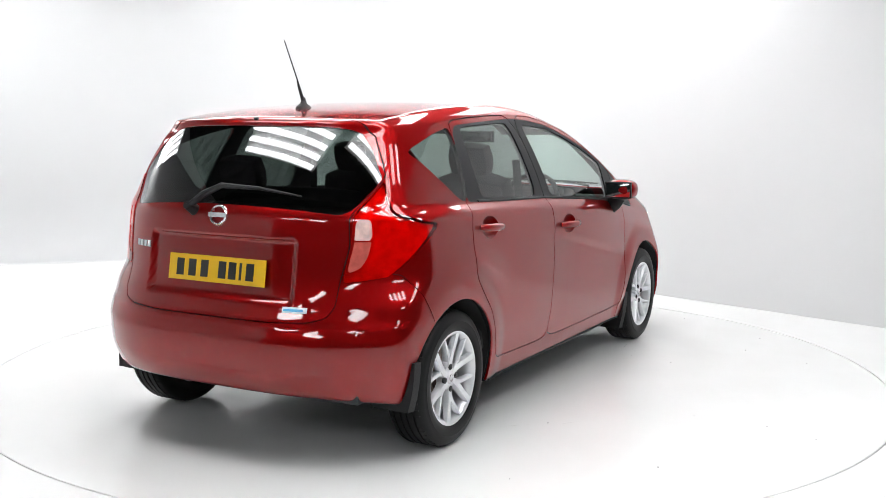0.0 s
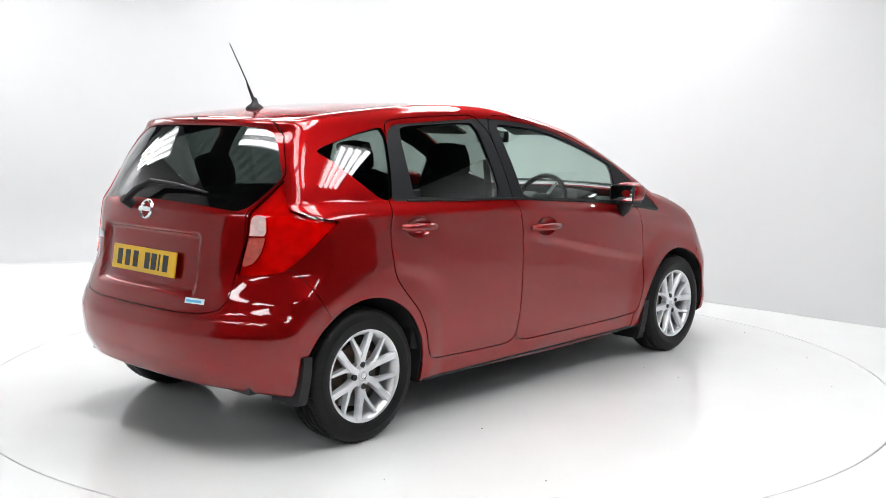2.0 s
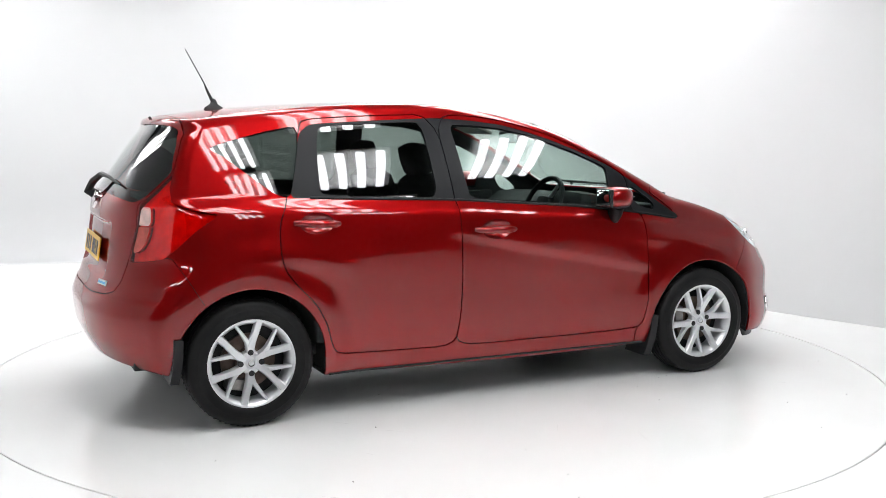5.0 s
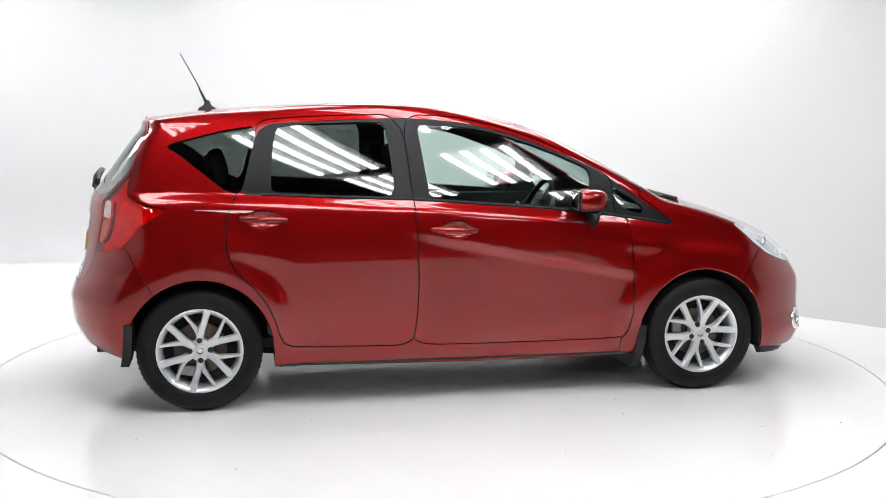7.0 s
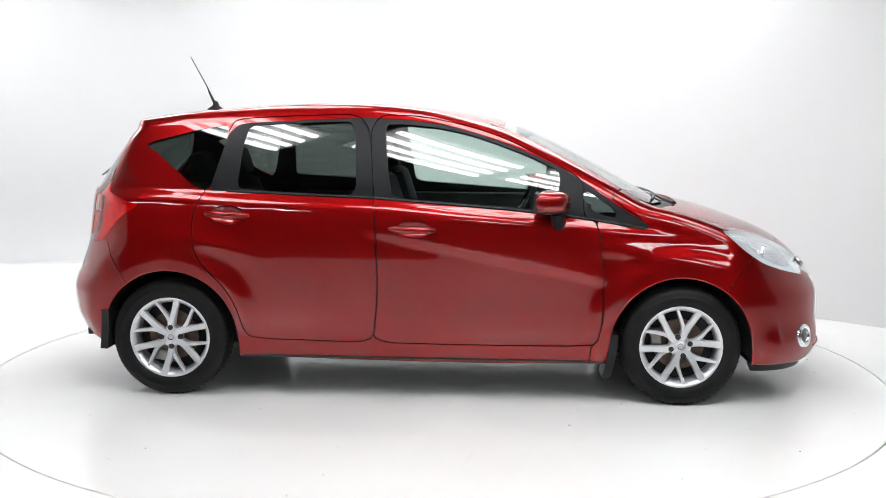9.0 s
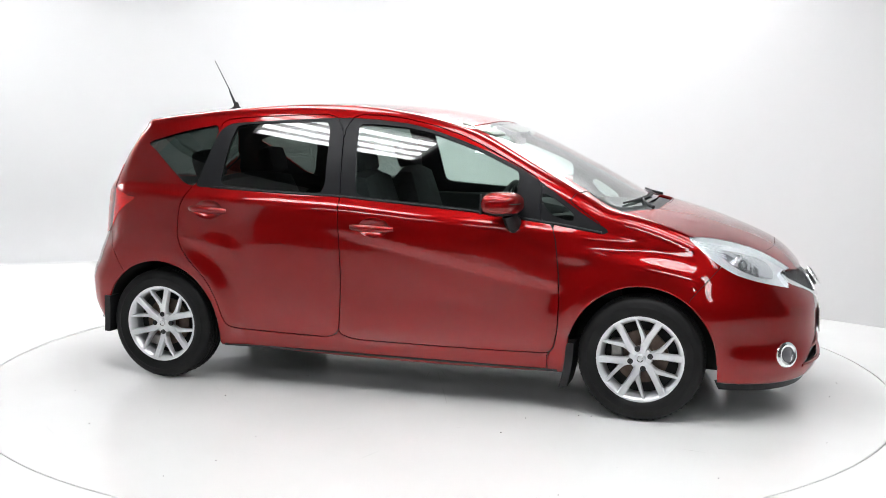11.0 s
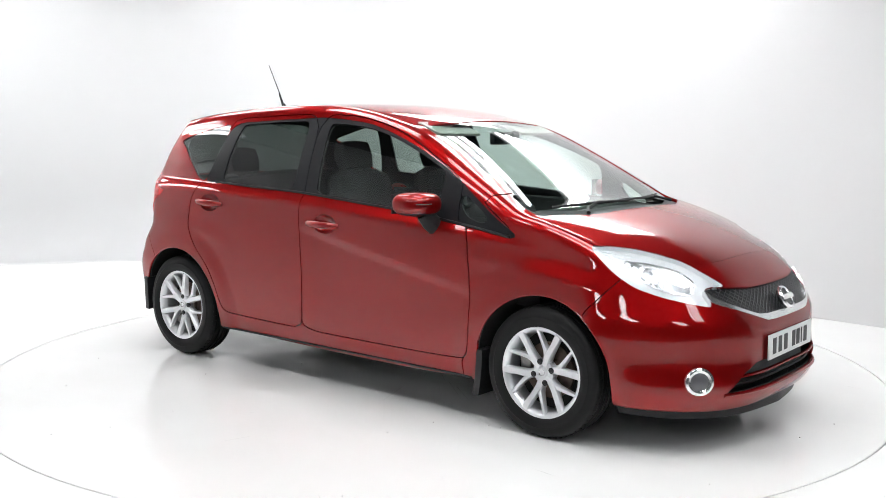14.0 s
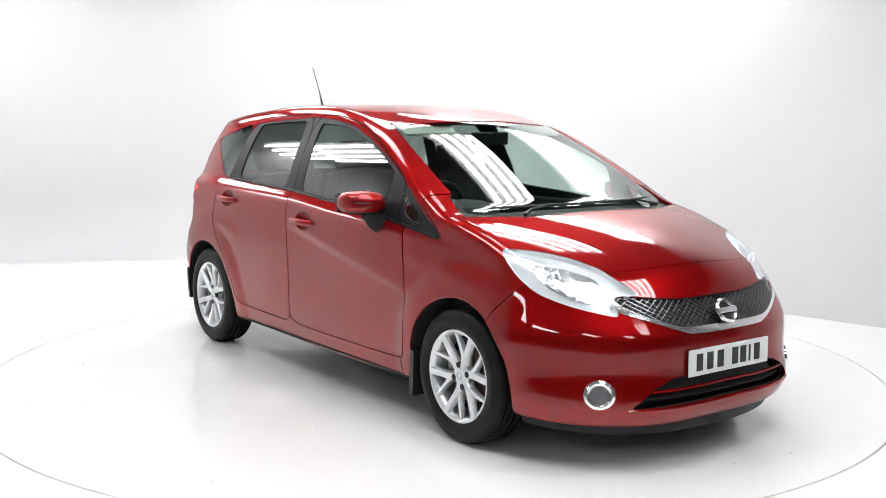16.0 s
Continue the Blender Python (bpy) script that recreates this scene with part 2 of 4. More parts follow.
def body_shell(cell=0.018):
    """The right half of the shell as points and triangles."""
    xs = np.linspace(-2.15, 2.25, int(4.4 / cell))
    ys = np.linspace(0, 0.92, int(0.92 / cell))
    zs = np.linspace(0.10, 1.58, int(1.48 / cell))
    ring = [(y, 0.10) for y in ys[:-1]] + [(0.92, z) for z in zs[:-1]] + [(y, 1.58) for y in ys[::-1]]
    pts, tris, base = [], [], 0

    def sheet(grid):
        nonlocal base
        n, m = grid.shape[:2]
        g = grid.reshape(-1, 3)
        sx = np.clip(g[:, 0] * 0.82, -1.45, 1.62)
        o = np.stack([sx, 0 * sx, np.interp(sx, [-1.45, -0.4, 0.4, 1.62], [0.80, 0.95, 0.9, 0.52])], 1)
        d = g - o
        d /= np.linalg.norm(d, axis=1)[:, None]
        pts.append(body_hit(o, d))
        i = (np.arange(n - 1)[:, None] * m + np.arange(m - 1)).ravel() + base
        tris.append(np.concatenate([np.stack([i, i + 1, i + m + 1], 1), np.stack([i, i + m + 1, i + m], 1)]))
        base += n * m
    sheet(np.array([[(x, -y, z) for y, z in ring] for x in xs]))
    for x, turn in ((-2.15, -1), (2.25, 1)):
        sheet(np.array([[(x, -y, z) for y in ys[::turn]] for z in zs]))
    return np.concatenate(pts), np.concatenate(tris)

# ---- shared building helpers ----
def mesh_ob(name, bm, mat, parent=None, label="", smooth=True):
    me = bpy.data.meshes.new(name)
    bm.to_mesh(me)
    bm.free()
    me.materials.append(mat)
    if smooth:
        me.polygons.foreach_set("use_smooth", [True] * len(me.polygons))
        me.set_sharp_from_angle(angle=radians(35))
    ob = new(name, me)
    ob.parent = parent
    return tagged(ob, label)


def part(name, bm, mat, parent, label=""):
    return mesh_ob(name, bm, mat, parent, label)


def box_bm(size, at=(0, 0, 0), bevel=0.0, turn=None, bm=None):
    bm2 = bmesh.new()
    bmesh.ops.create_cube(bm2, size=1.0)
    bmesh.ops.scale(bm2, vec=size, verts=bm2.verts)
    if bevel:
        bmesh.ops.bevel(bm2, geom=bm2.edges[:], offset=bevel, segments=3, profile=0.7, affect="EDGES")
    m = Matrix.Translation(at) @ (turn or Matrix())
    bmesh.ops.transform(bm2, matrix=m, verts=bm2.verts)
    return join(bm, bm2)


def join(bm, other):
    if bm is None:
        return other
    tmp = bpy.data.meshes.new("tmp")
    other.to_mesh(tmp)
    other.free()
    bm.from_mesh(tmp)
    bpy.data.meshes.remove(tmp)
    return bm


def lathe_bm(profile, steps=64, axis="Y", close=False):
    """Turns a profile of (radius, height along the axis) round the axis."""
    bm = bmesh.new()
    rings = []
    for i in range(steps):
        c, s = math.cos(2 * math.pi * i / steps), math.sin(2 * math.pi * i / steps)
        ring = []
        for r, h in profile:
            co = {"Y": (r * c, h, r * s), "Z": (r * c, r * s, h), "X": (h, r * c, r * s)}[axis]
            ring.append(bm.verts.new(co))
        rings.append(ring)
    n = len(profile)
    for i in range(steps):
        a, b = rings[i], rings[(i + 1) % steps]
        for j in range(n if close else n - 1):
            k = (j + 1) % n
            bm.faces.new((a[j], a[k], b[k], b[j]))
    bmesh.ops.remove_doubles(bm, verts=bm.verts, dist=1e-5)
    bmesh.ops.recalc_face_normals(bm, faces=bm.faces)
    return bm


def tube_bm(path, radius, sides=10, bm=None, flat=1.0):
    """A rod along a path; radius may be one per point."""
    path = [Vector(p) for p in path]
    radii = radius if isinstance(radius, (list, tuple)) else [radius] * len(path)
    bm2 = bmesh.new()
    rings = []
    for i, p in enumerate(path):
        d = (path[min(i + 1, len(path) - 1)] - path[max(i - 1, 0)]).normalized()
        up = Vector((0, 0, 1)) if abs(d.z) < 0.95 else Vector((1, 0, 0))
        u = d.cross(up).normalized()
        v = u.cross(d)
        rings.append([bm2.verts.new(p + radii[i] * (math.cos(q) * u + flat * math.sin(q) * v)) for q in (2 * math.pi * k / sides for k in range(sides))])
    for a, b in zip(rings, rings[1:]):
        for k in range(sides):
            bm2.faces.new((a[k], a[(k + 1) % sides], b[(k + 1) % sides], b[k]))
    bm2.faces.new(rings[0][::-1])
    bm2.faces.new(rings[-1])
    bmesh.ops.recalc_face_normals(bm2, faces=bm2.faces)
    return join(bm, bm2)


def round_outline(points, cut=0.22, passes=2):
    p = np.array(points, float)
    for _ in range(passes):
        q = np.roll(p, -1, 0)
        p = np.stack([p + cut * (q - p), q - cut * (q - p)], 1).reshape(-1, 2)
    return p


def inside(points, cut=0.22, passes=2):
    """Signed distance to a closed outline, below zero inside."""
    p = round_outline(points, cut, passes)
    q = np.roll(p, -1, 0)

    def at(u, v):
        d2 = np.full(len(u), 1e9)
        odd = np.zeros(len(u), bool)
        for (x0, y0), (x1, y1) in zip(p, q):
            ex, ey = x1 - x0, y1 - y0
            t = np.clip(((u - x0) * ex + (v - y0) * ey) / (ex * ex + ey * ey + 1e-12), 0, 1)
            d2 = np.minimum(d2, (u - x0 - t * ex) ** 2 + (v - y0 - t * ey) ** 2)
            odd ^= ((y0 > v) != (y1 > v)) & (u < (x1 - x0) * (v - y0) / (y1 - y0 + 1e-12) + x0)
        d = np.sqrt(d2)
        return np.where(odd, -d, d)
    return at


def onto_body(p, n=4):
    for _ in range(n):
        nn = body_normal(p)
        p = p - body_field(*p.T)[:, None] * nn
    return p


def body_point(x, z, lift=0.0, side=-1):
    """A point of the body's flank seen from the side, lifted off the surface, and its outward direction."""
    o, d = np.array([[x, 0.0, z]]), np.array([[0.0, float(side), 0.0]])
    p = body_hit(o, d)
    n = body_normal(p)[0]
    return Vector(p[0] + lift * n), Vector(n)


def end_point(y, z, end=1, lift=0.0):
    """A point of the nose (end=1) or the tail (end=-1) seen along the car, and its outward direction."""
    o, d = np.array([[1.0 * end, y, z]]), np.array([[float(end), 0.0, 0.0]])
    p = body_hit(o, d)
    n = body_normal(p)[0]
    return Vector(p[0] + lift * n), Vector(n)


def frame_at(p, n, up=(0, 0, 1)):
    """A pose at p whose z axis is n and whose y axis leans to up."""
    z = Vector(n).normalized()
    x = Vector(up).cross(z).normalized()
    y = z.cross(x)
    return Matrix.Translation(p) @ Matrix((x, y, z)).transposed().to_4x4()

# ---- the body's panels: one smooth shell, cut along its shut lines ----
class Shell:
    """The right half of the shell: points, triangles and the panel each triangle belongs to."""

    def __init__(self, cell):
        p, t = body_shell(cell)
        key = np.round(p, 4)
        _, first, back = np.unique(key, axis=0, return_index=True, return_inverse=True)
        self.p, t = p[first], back.reshape(-1)[t]
        t = t[(t[:, 0] != t[:, 1]) & (t[:, 1] != t[:, 2]) & (t[:, 0] != t[:, 2])]
        n = body_normal(self.p)
        a, b, c = (self.p[t[:, i]] for i in range(3))
        flip = (np.cross(b - a, c - a) * (n[t].sum(1))).sum(1) < 0
        t[flip] = t[flip][:, ::-1]
        self.t, self.lab = t, np.zeros(len(t), int)
        self.names = ["body"]

    def cut(self, name, field, within=("body",)):
        """Gives the part of the panels 'within' where field < 0 to the panel 'name'."""
        if name not in self.names:
            self.names.append(name)
        code = self.names.index(name)
        ok = np.isin(self.lab, [self.names.index(w) for w in within if w in self.names])
        s = field(self.p[:, 0], np.abs(self.p[:, 1]), self.p[:, 2])
        s = np.where(np.abs(s) < 2e-4, 2e-4, s)
        neg = s[self.t] < 0
        count = neg.sum(1)
        self.lab[ok & (count == 3)] = code
        mixed = np.where(ok & (count > 0) & (count < 3))[0]
        if not len(mixed):
            return
        t, lab, neg = self.t[mixed], self.lab[mixed], neg[mixed]
        lone_neg = neg.sum(1) == 1
        k = np.where(lone_neg, neg.argmax(1), (~neg).argmax(1))
        r = np.arange(len(t))
        v0, v1, v2 = t[r, k], t[r, (k + 1) % 3], t[r, (k + 2) % 3]
        edges = np.sort(np.concatenate([np.stack([v0, v1], 1), np.stack([v0, v2], 1)]), axis=1)
        uniq, back = np.unique(edges, axis=0, return_inverse=True)
        back = back.reshape(-1)
        f = (s[uniq[:, 0]] / (s[uniq[:, 0]] - s[uniq[:, 1]]))[:, None]
        fresh = onto_body(self.p[uniq[:, 0]] * (1 - f) + self.p[uniq[:, 1]] * f, 2)
        a, b = back[:len(t)] + len(self.p), back[len(t):] + len(self.p)
        self.p = np.concatenate([self.p, fresh])
        tip, rest = np.where(lone_neg, code, lab), np.where(lone_neg, lab, code)
        keep = np.ones(len(self.t), bool)
        keep[mixed] = False
        self.t = np.concatenate([self.t[keep], np.stack([v0, a, b], 1), np.stack([a, v1, v2], 1), np.stack([a, v2, b], 1)])
        self.lab = np.concatenate([self.lab[keep], tip, rest, rest])

    def piece(self, names, offset=0.0, skirt=0.012, sides=(-1, 1), field=None):
        """Points, normals and triangles of panels, with edges folded inward."""
        pick = np.isin(self.lab, [self.names.index(n) for n in names])
        used, t = np.unique(self.t[pick], return_inverse=True)
        t = t.reshape(-1, 3)
        p = self.p[used]
        n = body_normal(p, field=field or body_field)
        p = p + offset * n
        seam = np.abs(p[:, 1]) < 2e-3
        if skirt:
            e = np.concatenate([t[:, [0, 1]], t[:, [1, 2]], t[:, [2, 0]]])
            key = np.sort(e, 1)
            _, inv, cnt = np.unique(key, axis=0, return_inverse=True, return_counts=True)
            rim = e[cnt[inv.reshape(-1)] == 1]
            rim = rim[~(seam[rim[:, 0]] & seam[rim[:, 1]])]
            m = len(p)
            ends, back = np.unique(rim, return_inverse=True)
            back = back.reshape(-1, 2)
            top = p[ends]
            low = top - skirt * n[ends]
            # the folded edge faces away from the panel
            mid = np.zeros_like(top)
            wsum = np.zeros(len(ends))
            d = top[back[:, 1]] - top[back[:, 0]]
            out = np.cross(d, n[ends[back[:, 0]]])
            for j in (0, 1):
                np.add.at(mid, back[:, j], out)
            if skirt < 0:
                mid = -mid
            mid /= np.maximum(np.linalg.norm(mid, axis=1), 1e-9)[:, None]
            k = len(ends)
            p = np.concatenate([p, top, low])
            n = np.concatenate([n, mid, mid])
            i, j = back[:, 0] + m, back[:, 1] + m
            fold = np.concatenate([np.stack([j, i, i + k], 1), np.stack([j, i + k, j + k], 1)])
            t = np.concatenate([t, fold])
        ps, ns, ts, base = [], [], [], 0
        for sgn in sides:
            f = np.array([1, -sgn, 1.0])
            ps.append(p * f)
            ns.append(n * f)
            ts.append((t if sgn < 0 else t[:, ::-1]) + base)
            base += len(p)
        return np.concatenate(ps), np.concatenate(ns), np.concatenate(ts)


def panel(name, shell, names, mat, parent, label="", offset=0.0, skirt=0.012, sides=(-1, 1), field=None):
    p, n, t = shell.piece(names, offset, skirt, sides, field)
    me = bpy.data.meshes.new(name)
    me.from_pydata(p.tolist(), [], t.tolist())
    me.materials.append(mat)
    me.polygons.foreach_set("use_smooth", [True] * len(me.polygons))
    me.update()
    me.normals_split_custom_set_from_vertices(n.tolist())
    ob = new(name, me)
    ob.parent = parent
    return tagged(ob, label)


shell = Shell(0.017)
FLANK = lambda a: 0.42 - a
SHUT = 0.0030

# outlines in the side view (x, z)
WINDOWS = inside([(-1.0, 1.395), (-0.60, 1.418), (-0.29, 1.432), (-0.10, 1.422), (0.09, 1.40), (0.23, 1.365), (0.38, 1.318), (0.52, 1.265), (0.69, 1.19), (0.82, 1.11),
                  (1.0, 0.985), (1.14, 0.902), (1.105, 0.886), (0.88, 0.923), (0.71, 0.945), (0.43, 0.975), (0.14, 0.996), (-0.25, 1.024), (-0.7, 1.04), (-0.96, 1.052), (-1.105, 1.058)], 0.12)
QUARTER = inside([(-1.45, 1.283), (-1.404, 1.304), (-1.186, 1.361), (-1.004, 1.393), (-1.09, 1.062), (-1.131, 1.063), (-1.176, 1.081), (-1.239, 1.131), (-1.319, 1.193), (-1.383, 1.245)], 0.15)
REAR_PANE = inside([(-0.912, 1.382), (-0.863, 1.393), (-0.568, 1.407), (-0.366, 1.412), (-0.338, 1.042), (-0.547, 1.048), (-0.779, 1.059), (-0.95, 1.070), (-0.943, 1.206), (-0.933, 1.306)], 0.12)
FRONT_PANE = inside([(-0.21, 1.40), (-0.099, 1.398), (0.076, 1.382), (0.221, 1.352), (0.366, 1.306), (0.51, 1.253), (0.672, 1.179), (0.684, 1.145), (0.676, 1.054), (0.667, 0.975), (0.428, 0.992), (0.144, 1.013), (-0.163, 1.033), (-0.183, 1.17)], 0.12)
NOSE_PANE = inside([(0.797, 1.063), (0.822, 1.077), (0.878, 1.042), (0.962, 0.983), (0.967, 0.947), (0.933, 0.947), (0.85, 0.973), (0.808, 1.028)])
REAR_DOOR = inside([(-1.005, 1.398), (-0.983, 1.413), (-0.924, 1.425), (-0.60, 1.442), (-0.291, 1.450), (-0.249, 1.03), (-0.235, 0.836), (-0.226, 0.608), (-0.235, 0.433), (-0.255, 0.293),
                    (-0.55, 0.298), (-0.834, 0.305), (-0.892, 0.322), (-0.915, 0.36), (-0.944, 0.465), (-0.999, 0.566), (-1.085, 0.652), (-1.142, 0.723), (-1.164, 0.795), (-1.167, 0.88), (-1.160, 0.96), (-1.11, 1.062)], 0.2)
FRONT_DOOR = inside([(-0.291, 1.450), (-0.013, 1.440), (0.221, 1.393), (0.424, 1.326), (0.71, 1.185), (0.80, 1.125), (0.80, 0.95), (0.863, 0.927), (0.885, 0.852), (0.902, 0.711), (0.908, 0.569), (0.905, 0.425), (0.886, 0.33), (0.85, 0.293),
                     (0.15, 0.290), (-0.255, 0.293), (-0.235, 0.433), (-0.226, 0.608), (-0.235, 0.836), (-0.249, 1.03)], 0.2)
WING = inside([(0.863, 0.927), (0.885, 0.852), (0.902, 0.711), (0.908, 0.569), (0.905, 0.425), (0.886, 0.33), (0.85, 0.29), (0.85, 0.1), (1.55, 0.1), (1.52, 0.60), (1.66, 0.76), (1.9, 0.85), (1.5, 1.1), (1.12, 1.1), (0.965, 1.075), (0.94, 1.04), (1.10, 0.93)], 0.05)
FRONT_BUMPER = inside([(1.40, 0.0), (1.52, 0.60), (1.66, 0.76), (1.80, 0.95), (2.5, 0.95), (2.5, 0.0)], 0.03)
REAR_BUMPER = inside([(-1.30, 0.0), (-1.46, 0.50), (-1.539, 0.63), (-1.64, 0.80), (-2.5, 0.80), (-2.5, 0.0)], 0.03)
# outlines in slanting views, so that they wrap round the corners
HEADLAMP = inside([(0.742, 0.886), (0.90, 0.880), (1.033, 0.868), (1.166, 0.848), (1.332, 0.814), (1.463, 0.761), (1.585, 0.711), (1.44, 0.716), (1.405, 0.700), (1.465, 0.634), (1.306, 0.655), (1.144, 0.680), (0.98, 0.718), (0.859, 0.779), (0.785, 0.842)], 0.18)
HEAD_CORE = inside([(0.93, 0.842), (1.12, 0.826), (1.30, 0.793), (1.385, 0.745), (1.34, 0.690), (1.20, 0.700), (1.06, 0.738), (0.97, 0.790)], 0.18)
TAIL_LAMP = inside([(-0.950, 1.172), (-1.05, 1.10), (-1.150, 1.037), (-1.170, 0.915), (-1.222, 0.768), (-1.098, 0.776), (-0.951, 0.790), (-0.86, 0.835), (-0.615, 0.992), (-0.74, 1.014), (-0.91, 1.045), (-0.945, 1.10)], 0.1)
TAIL_INNER = inside([(-1.135, 1.020), (-1.050, 1.022), (-1.045, 0.95), (-1.075, 0.87), (-1.12, 0.825), (-1.195, 0.805), (-1.15, 0.92)], 0.15)
# outlines seen from ahead and behind (a, z)
GRILLE = inside([(-0.4, 0.690), (0.2, 0.693), (0.353, 0.705), (0.459, 0.716), (0.515, 0.706), (0.492, 0.673), (0.398, 0.628), (0.283, 0.588), (0.19, 0.582), (-0.4, 0.580)], 0.15)
CHROME_V = inside([(-0.4, 0.66), (0.4, 0.66), (0.522, 0.71), (0.530, 0.69), (0.506, 0.650), (0.408, 0.617), (0.294, 0.577), (0.222, 0.555), (-0.4, 0.551)], 0.12)
INTAKE = inside([(-0.4, 0.384), (0.15, 0.388), (0.32, 0.389), (0.42, 0.348), (0.525, 0.264), (0.311, 0.274), (-0.4, 0.28)], 0.1)
REAR_SCREEN = inside([(-0.4, 1.392), (0.304, 1.390), (0.455, 1.380), (0.514, 1.362), (0.575, 1.304), (0.625, 1.222), (0.652, 1.178), (0.570, 1.034), (0.405, 1.051), (0.2, 1.062), (-0.4, 1.068)], 0.15)
TAILGATE = inside([(-0.4, 0.606), (0.305, 0.605), (0.471, 0.612), (0.539, 0.631), (0.566, 0.672), (0.566, 0.77), (0.592, 0.915), (0.580, 1.036), (0.66, 1.185), (0.63, 1.25), (0.575, 1.34), (0.51, 1.43), (0.45, 1.6), (-0.4, 1.6)], 0.12)
# outlines seen from above (x, a)
BONNET = inside([(1.355, -0.4), (1.352, 0.1), (1.325, 0.40), (1.235, 0.60), (1.19, 0.69), (1.30, 0.735), (1.48, 0.735), (1.62, 0.70), (1.69, 0.63), (1.76, 0.57), (1.805, 0.515), (1.855, 0.385), (1.888, 0.22), (1.892, -0.4)], 0.15)
SCREEN = inside([(0.415, -0.4), (0.412, 0.3), (0.372, 0.545), (0.566, 0.583), (0.755, 0.613), (0.964, 0.634), (1.12, 0.645), (1.17, 0.60), (1.255, 0.40), (1.285, -0.4)], 0.1)
COWL = inside([(1.0, -0.4), (1.0, 0.66), (1.15, 0.69), (1.195, 0.695), (1.24, 0.60), (1.33, 0.40), (1.357, -0.4)], 0.1)

for cx in (-1.297, 1.30):
    shell.cut("arch", lambda x, a, z, c=cx: np.maximum(np.where(z > 0.30, np.hypot(x - c, z - 0.30), np.abs(x - c)) - 0.356, 0.40 - a))
shell.cut("under", lambda x, a, z: np.maximum(z - FLOOR_Z(x) - 0.004, a - 2))
CUPS = [(-0.042, 0.880), (-0.987, 0.940)]
for hx, hz in CUPS:
    shell.cut("cup", lambda x, a, z, u=hx, v=hz: np.maximum((np.hypot((x - u) / 0.084, (z - v) / 0.050) - 1) * 0.05, FLANK(a)))
shell.cut("quarter_window", lambda x, a, z: np.maximum(QUARTER(x, z), FLANK(a)))
shell.cut("trim", lambda x, a, z: np.maximum(WINDOWS(x, z), FLANK(a)))
shell.cut("rear_pane", lambda x, a, z: np.maximum(REAR_PANE(x, z), FLANK(a)), ("trim",))
shell.cut("front_pane", lambda x, a, z: np.maximum(FRONT_PANE(x, z), FLANK(a)), ("trim",))
shell.cut("nose_pane", lambda x, a, z: np.maximum(NOSE_PANE(x, z), FLANK(a)), ("trim",))
shell.cut("tail_seal", lambda x, a, z: np.maximum(TAIL_LAMP(x + a, z) - 0.001, np.maximum(x + 1.3, 0.5 - a)))
shell.cut("tail_lamp", lambda x, a, z: np.maximum(TAIL_LAMP(x + a, z), np.maximum(x + 1.3, 0.5 - a)), ("tail_seal",))
shell.cut("tail_pink", lambda x, a, z: np.maximum(np.maximum(TAIL_INNER(x + a, z), x + 1.3), 0.938 - z), ("tail_lamp",))
shell.cut("tail_rose", lambda x, a, z: np.maximum(np.maximum(TAIL_INNER(x + a, z), x + 1.3), z - 0.932), ("tail_lamp",))
shell.cut("rear_screen", lambda x, a, z: np.maximum(REAR_SCREEN(a, z), x + 1.45))
shell.cut("head_seal", lambda x, a, z: np.maximum(HEADLAMP(x - a, z) - 0.0003, 1.35 - x))
shell.cut("headlamp", lambda x, a, z: np.maximum(HEADLAMP(x - a, z), 1.35 - x), ("head_seal",))
shell.cut("head_core", lambda x, a, z: np.maximum(HEAD_CORE(x - a, z), 1.35 - x), ("headlamp",))
shell.cut("grille", lambda x, a, z: np.maximum(GRILLE(a, z), 1.6 - x))
shell.cut("chrome", lambda x, a, z: np.maximum(CHROME_V(a, z), 1.6 - x))
shell.cut("intake", lambda x, a, z: np.maximum(INTAKE(a, z), 1.6 - x))
shell.cut("screen", lambda x, a, z: np.maximum(SCREEN(x, a), 0.9 - z))
shell.cut("cowl", lambda x, a, z: np.maximum(COWL(x, a), 0.9 - z))
for name, field in (("tailgate", lambda x, a, z: np.maximum(TAILGATE(a, z), x + 1.535)),
                    ("bonnet", lambda x, a, z: np.maximum(BONNET(x, a), 0.74 - z)),
                    ("rear_door", lambda x, a, z: np.maximum(REAR_DOOR(x, z), FLANK(a))),
                    ("front_door", lambda x, a, z: np.maximum(FRONT_DOOR(x, z), FLANK(a))),
                    ("front_bumper", lambda x, a, z: FRONT_BUMPER(x, z)),
                    ("rear_bumper", lambda x, a, z: REAR_BUMPER(x, z)),
                    ("wing", lambda x, a, z: np.maximum(WING(x, z), FLANK(a)))):
    thin = SHUT * (0.5 if "bumper" in name else 0.7 if name == "tailgate" else 0.35 if name == "bonnet" else 0.9)
    wide, tight = lambda x, a, z: field(x, a, z) - thin, lambda x, a, z: field(x, a, z) + thin
    shell.cut("gap_" + name, wide)
    shell.cut(name, tight, ("gap_" + name,))
    if "door" in name:
        shell.cut("trim_gap_" + name, wide, ("trim",))
        shell.cut(name + "_trim", tight, ("trim_gap_" + name,))
shell.cut("nose_trim", lambda x, a, z: 0.74 - x, ("trim",))

